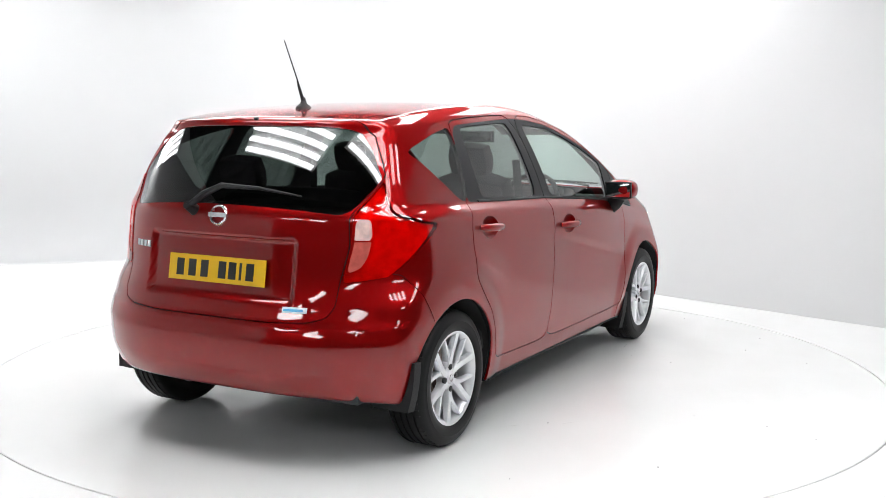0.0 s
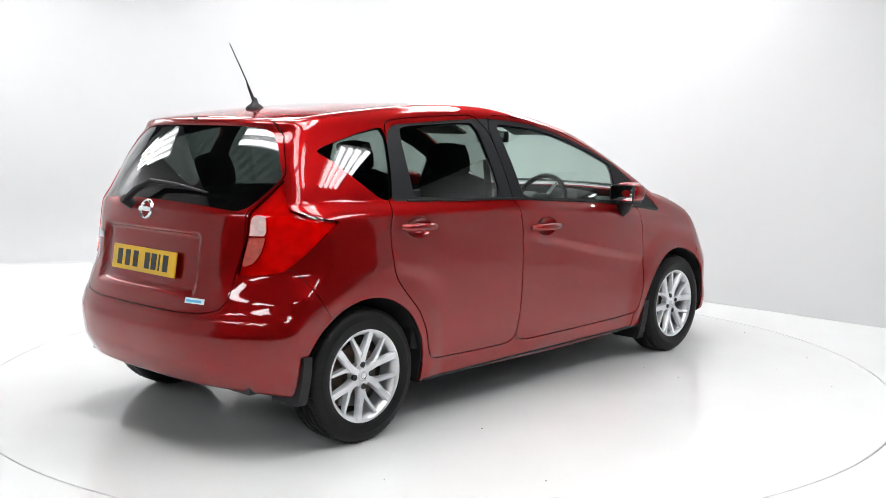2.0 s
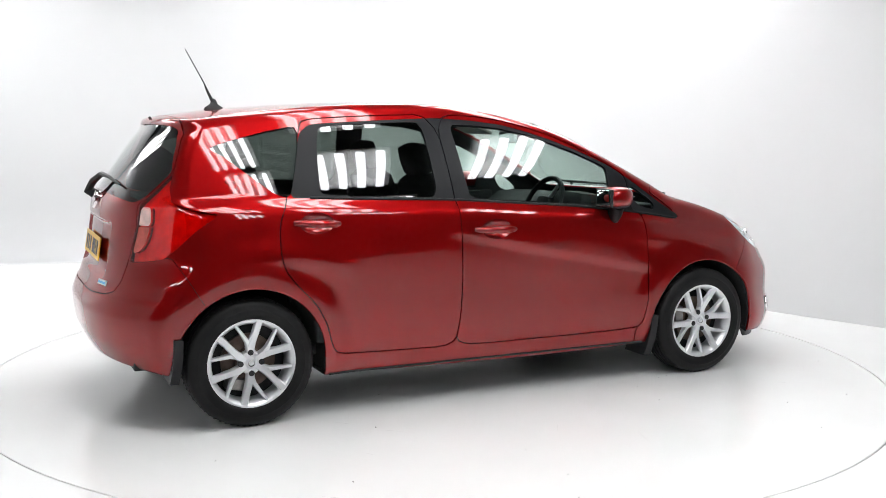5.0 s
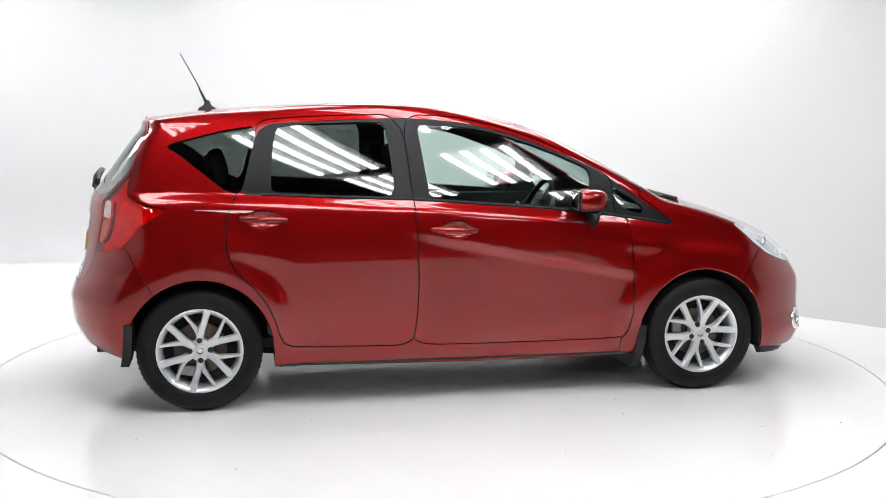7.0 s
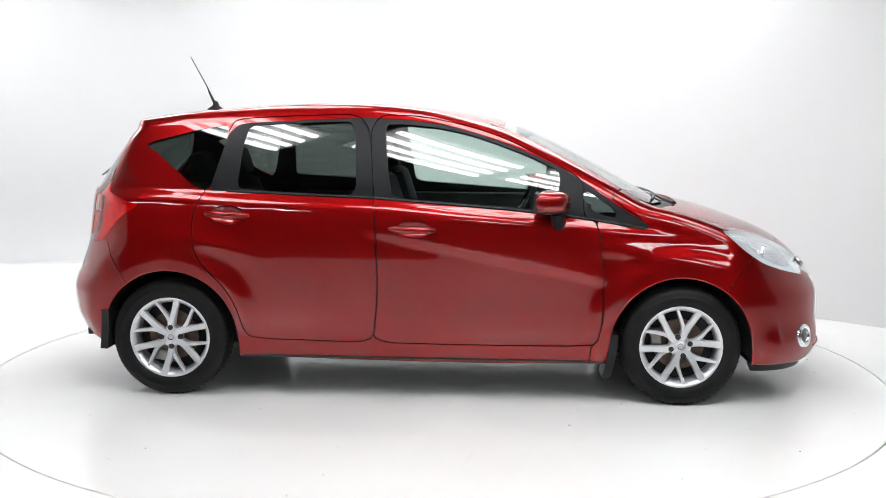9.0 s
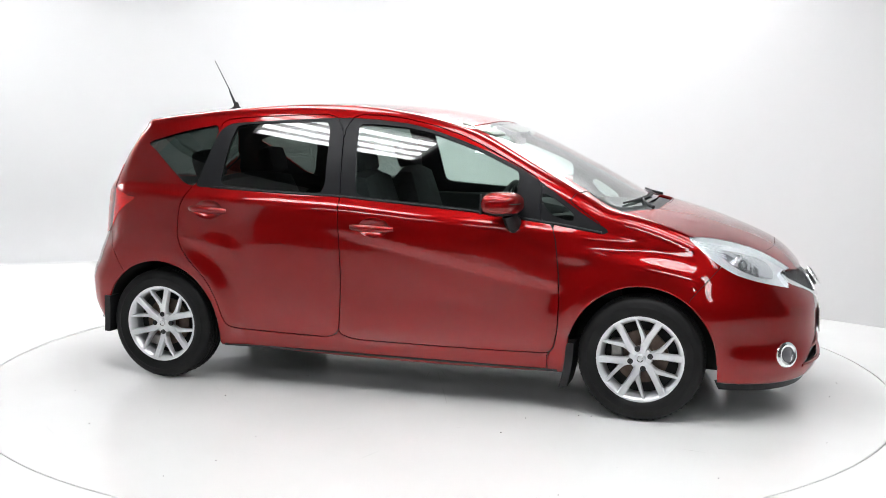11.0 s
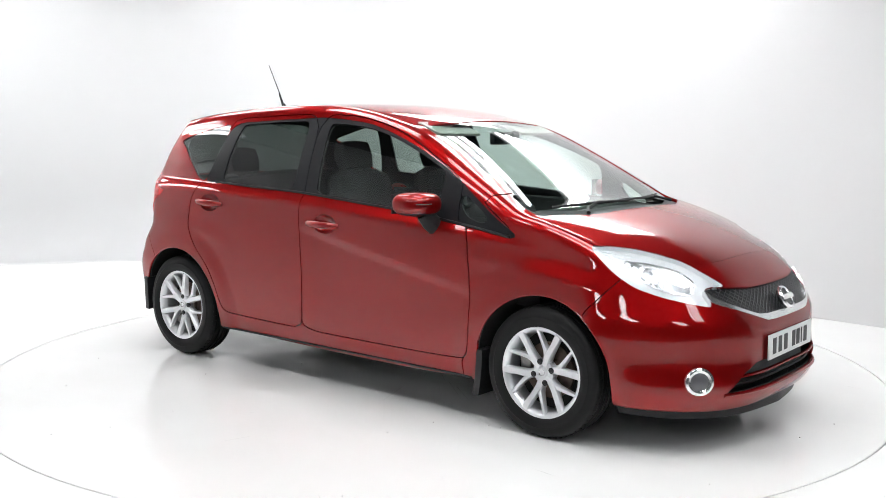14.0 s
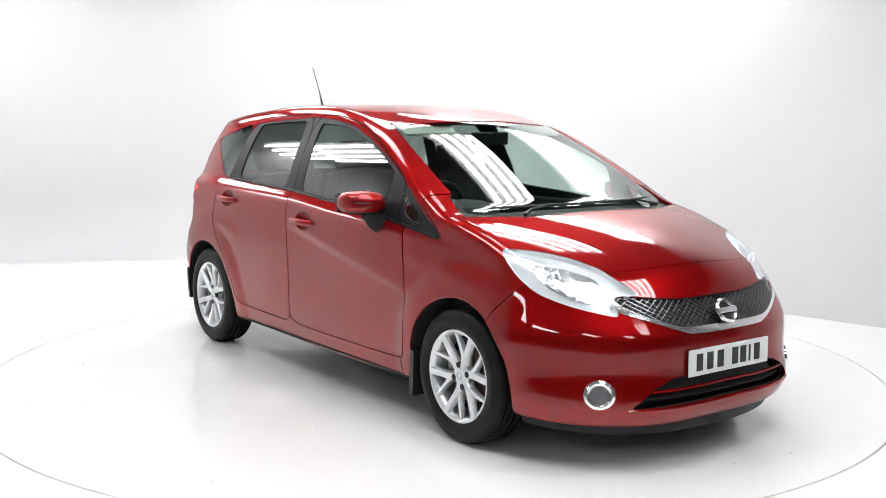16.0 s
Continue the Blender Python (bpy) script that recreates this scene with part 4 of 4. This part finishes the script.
# ---- door handles and mirrors ----
for s in (-1, 1):
    for (x0, x1, z0, z1), door in (((-0.165, 0.062, 0.880, 0.876), DOORS[s][0]), ((-1.095, -0.878, 0.946, 0.936), DOORS[s][1])):
        pts, rad = [], []
        for i in range(13):
            f = i / 12
            p, n = body_point(x0 + (x1 - x0) * f, z0 + (z1 - z0) * f, 0, s)
            flat_y = body_point((x0, x1)[f > 0.5], z0, 0, s)[0].y
            p.y = flat_y + s * (0.004 + 0.030 * math.sin(math.pi * f) ** 0.5)
            pts.append(p)
            rad.append(0.0165 * (0.62 + 0.38 * math.sin(math.pi * f) ** 0.4))
        cx, cz = (x0 + x1) / 2 + 0.0, (z0 + z1) / 2
        cx, cz = min(CUPS, key=lambda c: abs(c[0] - cx))
        bm = bmesh.new()
        rings = []
        for r in (1.03, 0.99, 0.93, 0.84, 0.72, 0.55, 0.35, 0.12):
            q = np.linspace(0, 2 * math.pi, 40, endpoint=False)
            o = np.stack([cx + 0.084 * r * np.cos(q), 0 * q, cz + 0.050 * r * np.sin(q)], 1)
            hit = body_hit(o, np.tile([[0.0, float(s), 0.0]], (40, 1)))
            deep = -0.001 - 0.032 * max(0.0, 1 - r * r) ** 0.7
            rings.append([bm.verts.new(v) for v in hit + deep * body_normal(hit)])
        for ra, rb in zip(rings, rings[1:]):
            for k in range(40):
                bm.faces.new((ra[k], ra[(k + 1) % 40], rb[(k + 1) % 40], rb[k]))
        bm.faces.new(rings[-1])
        bmesh.ops.recalc_face_normals(bm, faces=bm.faces)
        part("handle_cup", bm, PAINT, door, "recessed red handle cup")
        part("door_handle", tube_bm(pts, rad, 12, flat=1.1), PAINT, door, "red pull handle")
    bm = bmesh.new()
    bmesh.ops.create_uvsphere(bm, u_segments=40, v_segments=28, radius=1.0)
    for v in bm.verts:
        c = v.co
        k = lambda q, e: math.copysign(abs(q) ** e, q)
        v.co = Vector((0.632 + 0.094 * k(c.x, 0.75) * (1.0 if c.x > 0 else 0.82) - 0.03 * c.y * s * (c.x > -2), s * 0.898 + 0.098 * k(c.y, 0.72), 1.026 + 0.058 * k(c.z, 0.70) + 0.012 * c.y * s * 0))
    bmesh.ops.bisect_plane(bm, geom=bm.verts[:] + bm.edges[:] + bm.faces[:], plane_co=(0.565, 0, 0), plane_no=(1, 0, 0.06), clear_inner=True)
    low = bm.copy()
    bmesh.ops.bisect_plane(bm, geom=bm.verts[:] + bm.edges[:] + bm.faces[:], plane_co=(0, 0, 0.985), plane_no=(0, 0, 1), clear_inner=True)
    bmesh.ops.bisect_plane(low, geom=low.verts[:] + low.edges[:] + low.faces[:], plane_co=(0, 0, 0.9845), plane_no=(0, 0, 1), clear_outer=True)
    mirror = part("door_mirror", bm, PAINT, DOORS[s][0], "red door mirror with black base")
    part("mirror_base", low, BLACK_PLASTIC, mirror, "black mirror base")
    part("mirror_arm", tube_bm([(0.690, s * 0.770, 0.895), (0.680, s * 0.800, 0.912), (0.672, s * 0.845, 0.945), (0.665, s * 0.875, 0.985)], [0.030, 0.038, 0.036, 0.034], 12, flat=1.3), BLACK_PLASTIC, mirror, "black mirror arm")
    part("mirror_rim", box_bm((0.012, 0.168, 0.094), (0, 0, 0), 0.004, turn=Matrix.Translation((0.563, s * 0.900, 1.026)) @ Matrix.Rotation(radians(6 * s), 4, "Z")), BLACK_PLASTIC, mirror)
    part("mirror_glass", box_bm((0.004, 0.150, 0.080), (0, 0, 0), 0.0015, turn=Matrix.Translation((0.5565, s * 0.900, 1.026)) @ Matrix.Rotation(radians(6 * s), 4, "Z")), MIRROR, mirror, "silver mirror glass")
    part("indicator_strip", tube_bm([(0.700 + 0.03 * math.cos(q) - 0.07 * (q - 0.4) ** 2, s * (0.885 + 0.10 * q / 1.2), 1.030) for q in np.linspace(0.0, 1.0, 7)], 0.003, 6), INK, mirror, "dark indicator strip")

# ---- lamps inside ----
HEADS = [o for o in car.children if o.name.startswith("headlamp")]
for s, head in zip((-1, 1), HEADS):
    p, n = end_point(s * 0.665, 0.780, 1, -0.012)
    d = Vector((0.9, s * 0.4, 0.05))
    bowl = lathe_bm([(0.010, -0.012), (0.020, -0.008), (0.026, 0.002), (0.029, 0.008), (0.031, 0.002)], 28, "Z")
    bmesh.ops.transform(bowl, matrix=frame_at(p, d), verts=bowl.verts)
    ob = part("lamp_bowl", bowl, CHROME, head, "small chrome reflector bowl")
    bulb = lathe_bm([(0.0, 0.010), (0.006, 0.007), (0.008, 0.0), (0.008, -0.012)], 14, "Z")
    bmesh.ops.transform(bulb, matrix=frame_at(p, d), verts=bulb.verts)
    part("bulb", bulb, STICKER_WHITE, ob)
    for k in range(5):
        a = [body_point(x, z - 0.012 * k, -0.010, s)[0] for x, z in ((1.54 + 0.015 * k, 0.868), (1.60 + 0.012 * k, 0.856), (1.655 + 0.006 * k, 0.842))]
        part("indicator_rib", tube_bm(a, 0.0022, 5), STICKER_WHITE, head)

# ---- cabin ----
def cushion_bm(size, m, bulge=0.12):
    bm = bmesh.new()
    bmesh.ops.create_cube(bm, size=1.0)
    bmesh.ops.subdivide_edges(bm, edges=bm.edges[:], cuts=5, use_grid_fill=True)
    for v in bm.verts:
        c = v.co * 2
        l = max(abs(c.x), abs(c.y), abs(c.z))
        rnd = c.normalized() * l
        q = c.lerp(rnd, 0.55)
        v.co = Vector((q.x * size[0] / 2, q.y * size[1] / 2, q.z * size[2] / 2))
    bmesh.ops.transform(bm, matrix=m, verts=bm.verts)
    return bm


def seat(x, y, width, hip, back, head):
    m = Matrix.Translation((x, y, hip))
    base = part("seat_base", cushion_bm((0.52, width, 0.17), m @ pose(0.16, 0, 0.0, 0, -8, 0)), FABRIC, car, "charcoal cloth seat cushion")
    lean = m @ pose(-0.09, 0, 0.04, 0, -16, 0)
    part("seat_back", cushion_bm((0.15, width, back), lean @ Matrix.Translation((0, 0, back / 2))), FABRIC, base, "charcoal cloth backrest")
    for off in head:
        part("headrest", cushion_bm((0.10, 0.26, 0.18), lean @ Matrix.Translation((0.0, off, back + 0.06))), FABRIC, base, "charcoal cloth headrest")
        for q in (-0.05, 0.05):
            part("headrest_post", tube_bm([lean @ Vector((0, off + q, back - 0.03)), lean @ Vector((0, off + q, back + 0.05))], 0.006, 8), STEEL, base)


seat(-0.02, -0.37, 0.50, 0.56, 0.58, (0,))
seat(-0.02, 0.37, 0.50, 0.56, 0.58, (0,))
seat(-0.98, 0.0, 1.26, 0.58, 0.50, (-0.40, 0.40))
bm = bmesh.new()
prof = [(0.62, 0.62), (0.66, 0.80), (0.72, 0.90), (0.80, 0.955), (0.92, 0.965), (1.12, 0.955), (1.20, 0.93), (1.18, 0.55)]
rows = [[bm.verts.new((x, y * (1 - 0.06 * (x > 1.0)), z)) for x, z in prof] for y in np.linspace(-0.70, 0.70, 15)]
for p, q in zip(rows, rows[1:]):
    for k in range(len(prof) - 1):
        bm.faces.new((p[k], p[k + 1], q[k + 1], q[k]))
bm.faces.new(rows[0])
bm.faces.new(rows[-1][::-1])
bmesh.ops.recalc_face_normals(bm, faces=bm.faces)
dash = part("dashboard", bm, DARK_INSIDE, car, "black moulded dashboard")
part("instrument_hood", cushion_bm((0.24, 0.36, 0.13), pose(0.76, -0.37, 0.955, 0, 8, 0)), DARK_INSIDE, dash)
part("centre_stack", box_bm((0.05, 0.26, 0.26), (0.665, 0.0, 0.80), 0.03, Matrix.Rotation(radians(-14), 4, "Y")), SILVER_TRIM, dash, "silver centre console surround")
part("stack_panel", box_bm((0.05, 0.20, 0.20), (0.658, 0.0, 0.80), 0.02, Matrix.Rotation(radians(-14), 4, "Y")), GRILLE_MAT, dash)
for y in (-0.62, 0.62):
    vent = lathe_bm([(0.030, 0.0), (0.040, 0.012), (0.046, 0.0), (0.04, -0.01)], 24, "X", close=True)
    bmesh.ops.transform(vent, matrix=pose(0.665, y, 0.86, 0, 190, 0), verts=vent.verts)
    part("air_vent", vent, SILVER_TRIM, dash, "round silver-ringed air vent")
tilt = pose(0.50, -0.37, 0.945, 0, -64, 0)
ring = lathe_bm([(0.172 + 0.015 * math.cos(q), 0.015 * math.sin(q)) for q in (2 * math.pi * k / 10 for k in range(10))], 44, "Z", close=True)
bmesh.ops.transform(ring, matrix=tilt, verts=ring.verts)
steering = part("steering_wheel", ring, BLACK_TRIM, car, "black three-spoke steering wheel")
part("airbag_cover", cushion_bm((0.13, 0.15, 0.05), tilt @ Matrix.Translation((0, 0, -0.01))), BLACK_TRIM, steering)
for deg in (90, 210, 330):
    a = radians(deg)
    part("wheel_spoke", tube_bm([tilt @ Vector((0.05 * math.cos(a), 0.05 * math.sin(a), -0.01)), tilt @ Vector((0.172 * math.cos(a), 0.172 * math.sin(a), 0))], [0.022, 0.015], 8, flat=0.5), SILVER_TRIM, steering)
part("steering_column", tube_bm([tilt @ Vector((0, 0, -0.02)), tilt @ Vector((0, 0, -0.24))], [0.045, 0.055], 12), DARK_INSIDE, steering)
view = part("rear_view_mirror", box_bm((0.035, 0.24, 0.068), (0.50, 0.0, 1.325), 0.014), BLACK_TRIM, car, "black interior mirror")
part("mirror_stalk", tube_bm([(0.52, 0, 1.335), (0.565, 0, 1.352)], 0.014, 10), BLACK_TRIM, view)
part("mirror_pane", box_bm((0.003, 0.22, 0.052), (0.4815, 0.0, 1.325), 0.001), MIRROR, view)
part("cabin_floor", box_bm((2.9, 1.30, 0.05), (-0.35, 0, 0.30), 0.01), DARK_INSIDE, car, "dark carpeted floor")
part("load_floor", box_bm((0.62, 1.05, 0.04), (-1.50, 0, 0.66), 0.01), DARK_INSIDE, car, "dark load floor")
part("parcel_shelf", box_bm((0.40, 1.10, 0.03), (-1.42, 0, 1.0), 0.01), DARK_INSIDE, car, "black parcel shelf")
for s in (-1, 1):
    part("door_card", box_bm((1.75, 0.05, 0.60), (-0.10, s * 0.76, 0.66), 0.02), DARK_INSIDE, car, "dark grey door lining")
    part("sun_visor", box_bm((0.16, 0.34, 0.018), (0.40, s * 0.36, 1.375), 0.006, Matrix.Rotation(radians(22), 4, "Y")), CREAM, car, "pale grey sun visor")
    part("seat_belt", tube_bm([(-0.30, s * 0.64, 1.22), (-0.28, s * 0.66, 0.95), (-0.25, s * 0.68, 0.60)], 0.022, 4, flat=0.1), BLACK_TRIM, car)

# ---- the studio ----
def ring_floor(name, radius, outer, edge, mat, label):
    bm = bmesh.new()
    n = 192
    inner = [bm.verts.new((radius * math.cos(2 * math.pi * i / n), radius * math.sin(2 * math.pi * i / n), 0)) for i in range(n)]
    low = [bm.verts.new((v.co.x, v.co.y, -0.06)) for v in inner]
    far = []
    for i in range(n):
        c, s = math.cos(2 * math.pi * i / n), math.sin(2 * math.pi * i / n)
        k = outer / max(abs(c), abs(s))
        if k * s < edge:
            k = edge / s
        far.append(bm.verts.new((k * c, k * s, 0)))
    for i in range(n):
        j = (i + 1) % n
        bm.faces.new((inner[i], far[i], far[j], inner[j]))
        bm.faces.new((inner[i], inner[j], low[j], low[i]))
    ob = mesh_ob(name, bm, mat, None, label, smooth=False)
    return tagged(ob, category="floor", kind="structure")


floor = ring_floor("floor", 2.514, 13.0, -4.7, FLOOR_MAT, "glossy white painted studio floor round the turntable")
hall = mesh_ob("floor_hall", box_bm((26.0, 8.4, 0.05), (0, -8.9, -0.027)), DARK_FLOOR, None, "dark concrete hall floor beyond the white studio floor", smooth=False)
tagged(hall, category="floor", kind="structure")
pit = mesh_ob("pit_floor", box_bm((5.4, 5.4, 0.04), (0, 0, -0.09)), PIT_MAT, None, "dark recess under the turntable", smooth=False)
tagged(pit, category="floor", kind="structure")
bm = lathe_bm([(0.0, 0.0), (2.502, 0.0), (2.505, -0.003), (2.505, -0.05), (0.0, -0.05)], 192, "Z")
turntable = new("turntable")
tagged(turntable, "round white painted turntable set flush in the floor", "turntable")
part("turntable_top", bm, TABLE_MAT, turntable, "white painted disc with faint scuffs")
rng = random.Random(4)
bm = bmesh.new()
for _ in range(34):
    r, a = 2.35 * math.sqrt(rng.random()), rng.random() * 2 * math.pi
    d, ln, w = rng.random() * math.pi, rng.uniform(0.01, 0.10), rng.uniform(0.0008, 0.002)
    c = Vector((r * math.cos(a), r * math.sin(a), 0.0006))
    u, v = Vector((math.cos(d), math.sin(d), 0)), Vector((-math.sin(d), math.cos(d), 0))
    q = [c - u * ln - v * w * 0.3, c + v * w, c + u * ln - v * w * 0.3, c - v * w]
    bm.faces.new([bm.verts.new(p) for p in q])
# worn radial marks round the middle of the table
for k in range(46):
    a, r0, w = rng.random() * 2 * math.pi, rng.uniform(0.15, 0.7), rng.uniform(0.001, 0.004)
    r1 = r0 + rng.uniform(0.10, 0.45)
    u, v = Vector((math.cos(a), math.sin(a), 0)), Vector((-math.sin(a), math.cos(a), 0))
    q = [u * r0 + v * w, u * r1 + v * w * 0.2, u * r1 - v * w * 0.2, u * r0 - v * w]
    bm.faces.new([bm.verts.new(p + Vector((0, 0, 0.0006 + 0.00002 * k))) for p in q])
bmesh.ops.recalc_face_normals(bm, faces=bm.faces)
tagged(part("scuff", bm, SCUFF, turntable, "thin grey scuff marks"), kind="stuff")
bm = None
for _ in range(26):
    r, a = 2.4 * math.sqrt(rng.random()), rng.random() * 2 * math.pi
    z = rng.uniform(0.0012, 0.003)
    bm = box_bm((z * 2.2, z * 1.4, z), (r * math.cos(a), r * math.sin(a), z / 2), 0, Matrix.Rotation(a * 5, 4, "Z"), bm)
tagged(part("grit", bm, DEBRIS, turntable, "scattered specks of grit"), kind="stuff")


def wall(name, a, b, height, mat, label, cove=0.0, thick=0.12):
    """A wall from a to b (its face is on the left of that way), with a rounded foot where cove is given."""
    a, b = Vector((*a, 0)), Vector((*b, 0))
    u = (b - a).normalized()
    n = Vector((-u.y, u.x, 0))
    prof = [(0.0, 0.0)]
    if cove:
        prof = [(cove * (1 - math.sin(q)), cove * (1 - math.cos(q))) for q in np.linspace(0, math.pi / 2, 14)]
    prof = [(d, z + 0.001) for d, z in prof] + [(0.0, height), (-thick, height), (-thick, 0.0)]
    bm = bmesh.new()
    ends = [[bm.verts.new(e + n * d + Vector((0, 0, z))) for d, z in prof] for e in (a, b)]
    m = len(prof)
    for k in range(m):
        bm.faces.new((ends[0][k], ends[1][k], ends[1][(k + 1) % m], ends[0][(k + 1) % m]))
    bm.faces.new(ends[0][::-1])
    bm.faces.new(ends[1])
    bmesh.ops.recalc_face_normals(bm, faces=bm.faces)
    return tagged(mesh_ob(name, bm, mat, None, label), category="wall", kind="structure")


def sweep_wall(name, corners, height, mat, label, thick=0.12):
    """One wall along a line of (x, y, corner radius, foot radius), its corners and foot rounded."""
    line = []
    for i, (x, y, r, foot) in enumerate(corners):
        p = Vector((x, y, 0))
        if i in (0, len(corners) - 1):
            line.append((p, foot))
            continue
        u = (Vector((*corners[i - 1][:2], 0)) - p).normalized()
        v = (Vector((*corners[i + 1][:2], 0)) - p).normalized()
        f0, f1 = corners[i][3], corners[i + 1][3]
        for q in np.linspace(0, 1, 17):
            b = p + u * r * (1 - q) ** 2 + v * r * q ** 2
            line.append((b, f0 + (f1 - f0) * q))
    bm = bmesh.new()
    rows = []
    for k, (p, foot) in enumerate(line):
        d = (line[min(k + 1, len(line) - 1)][0] - line[max(k - 1, 0)][0]).normalized()
        n = Vector((-d.y, d.x, 0))
        prof = [(foot * (1 - math.sin(q)), foot * (1 - math.cos(q)) + 0.001) for q in np.linspace(0, math.pi / 2, 12)] + [(0.0, height), (-thick, height), (-thick, 0.0)]
        rows.append([bm.verts.new(p + n * o + Vector((0, 0, z))) for o, z in prof])
    m = len(rows[0])
    for a, b in zip(rows, rows[1:]):
        for k in range(m):
            bm.faces.new((a[k], b[k], b[(k + 1) % m], a[(k + 1) % m]))
    bm.faces.new(rows[0][::-1])
    bm.faces.new(rows[-1])
    bmesh.ops.recalc_face_normals(bm, faces=bm.faces)
    return tagged(mesh_ob(name, bm, mat, None, label), category="wall", kind="structure")


sweep_wall("wall_north", [(5.9, -1.75, 0, 0.004), (-0.45, 4.79, 1.6, 0.004), (-3.10, 5.0, 0.9, 0.6), (-5.6, 4.1, 0, 0.6)], 3.3, WALL_MAT, "plain white studio wall with rounded corners and foot")
wall("wall_studio_west", (-5.6, 4.2), (-5.6, -5.2), 4.7, WALL_MAT, "plain white studio side wall")
wall("wall_hall_west", (-5.6, -5.2), (-9.0, -13.0), 5.2, HALL_MAT, "dark clad hall wall")
wall("wall_hall_south", (-9.0, -12.5), (9.0, -12.5), 5.2, HALL_MAT, "dark clad hall wall")
wall("wall_hall_east", (9.0, -13.0), (5.9, -1.75), 5.2, HALL_MAT, "dark clad hall wall")
# ribbed roof over the whole hall
bm = bmesh.new()
ys = np.arange(-13.0, 7.0, 0.25)
rows = [[bm.verts.new((x, y, 5.0 + (0.05 if i % 2 else 0.0))) for x in (-10, 10)] for i, y in enumerate(ys)]
for p, q in zip(rows, rows[1:]):
    bm.faces.new((p[0], p[1], q[1], q[0]))
tagged(mesh_ob("ceiling", bm, ROOF_MAT, None, "dark ribbed metal roof", smooth=False), category="ceiling", kind="structure")

# ---- banks of fluorescent tubes ----
bank = new("ceiling_light")
tagged(bank, "bank of four white fluorescent tubes under a steel tray", "ceiling light", group="tube banks over the studio")
part("tray", box_bm((1.50, 0.70, 0.04), (0, 0, 0.06), 0.01), HOUSING, bank, "grey enamelled steel tray")
for k in range(4):
    tube = lathe_bm([(0.0, -0.70), (0.034, -0.70), (0.040, -0.69), (0.040, 0.69), (0.034, 0.70), (0.0, 0.70)], 12, "X")
    bmesh.ops.translate(tube, vec=(0, -0.255 + 0.17 * k, 0), verts=tube.verts)
    part("tube", tube, TUBE, bank, "glowing fluorescent tube")
for x in (-0.6, 0.6):
    part("hanger", tube_bm([(x, 0, 0.07), (x, 0, 1.90)], 0.004, 6), STEEL, bank)
TURN = -50
AXIS = Matrix.Rotation(radians(TURN), 4, "Z")
BANKS = [(-4.0, -2.3), (0.0, -2.3), (1.75, -1.75), (3.45, -1.65),
         (-3.1, -0.60), (-1.05, -0.60), (0.95, -0.60), (2.97, -0.55),
         # the two banks past u = -5 are added only to brighten the left side
         (-3.9, 0.80), (-2.0, 1.0), (0.05, 1.1), (2.90, 0.85), (-2.4, 2.5), (-0.5, 2.65), (-5.0, -0.9), (-5.3, -2.2),
         # behind the camera, brightening the floor; (1.4, -6.4) is added purely as fill light
         (5.2, -0.2), (6.8, -1.8), (5.5, -4.6), (3.4, -6.6), (1.4, -6.4)]
for i, (u, v) in enumerate(BANKS):
    spot = AXIS @ Vector((u, v, 0))
    if i == 0:
        bank.matrix_basis = pose(spot.x, spot.y, 3.10, 0, 0, TURN)
    else:
        copy_thing(bank, pose(spot.x, spot.y, 3.10, 0, 0, TURN))

CAR_OFF = Vector((-0.0194, -0.0054, 0))


def motions():
    rows = [(t, Matrix.Rotation(radians(table_turn(t)), 4, "Z")) for t in range(17)]
    walk(turntable, rows)
    walk(car, [(t, m @ Matrix.Translation(CAR_OFF)) for t, m in rows])


motions()
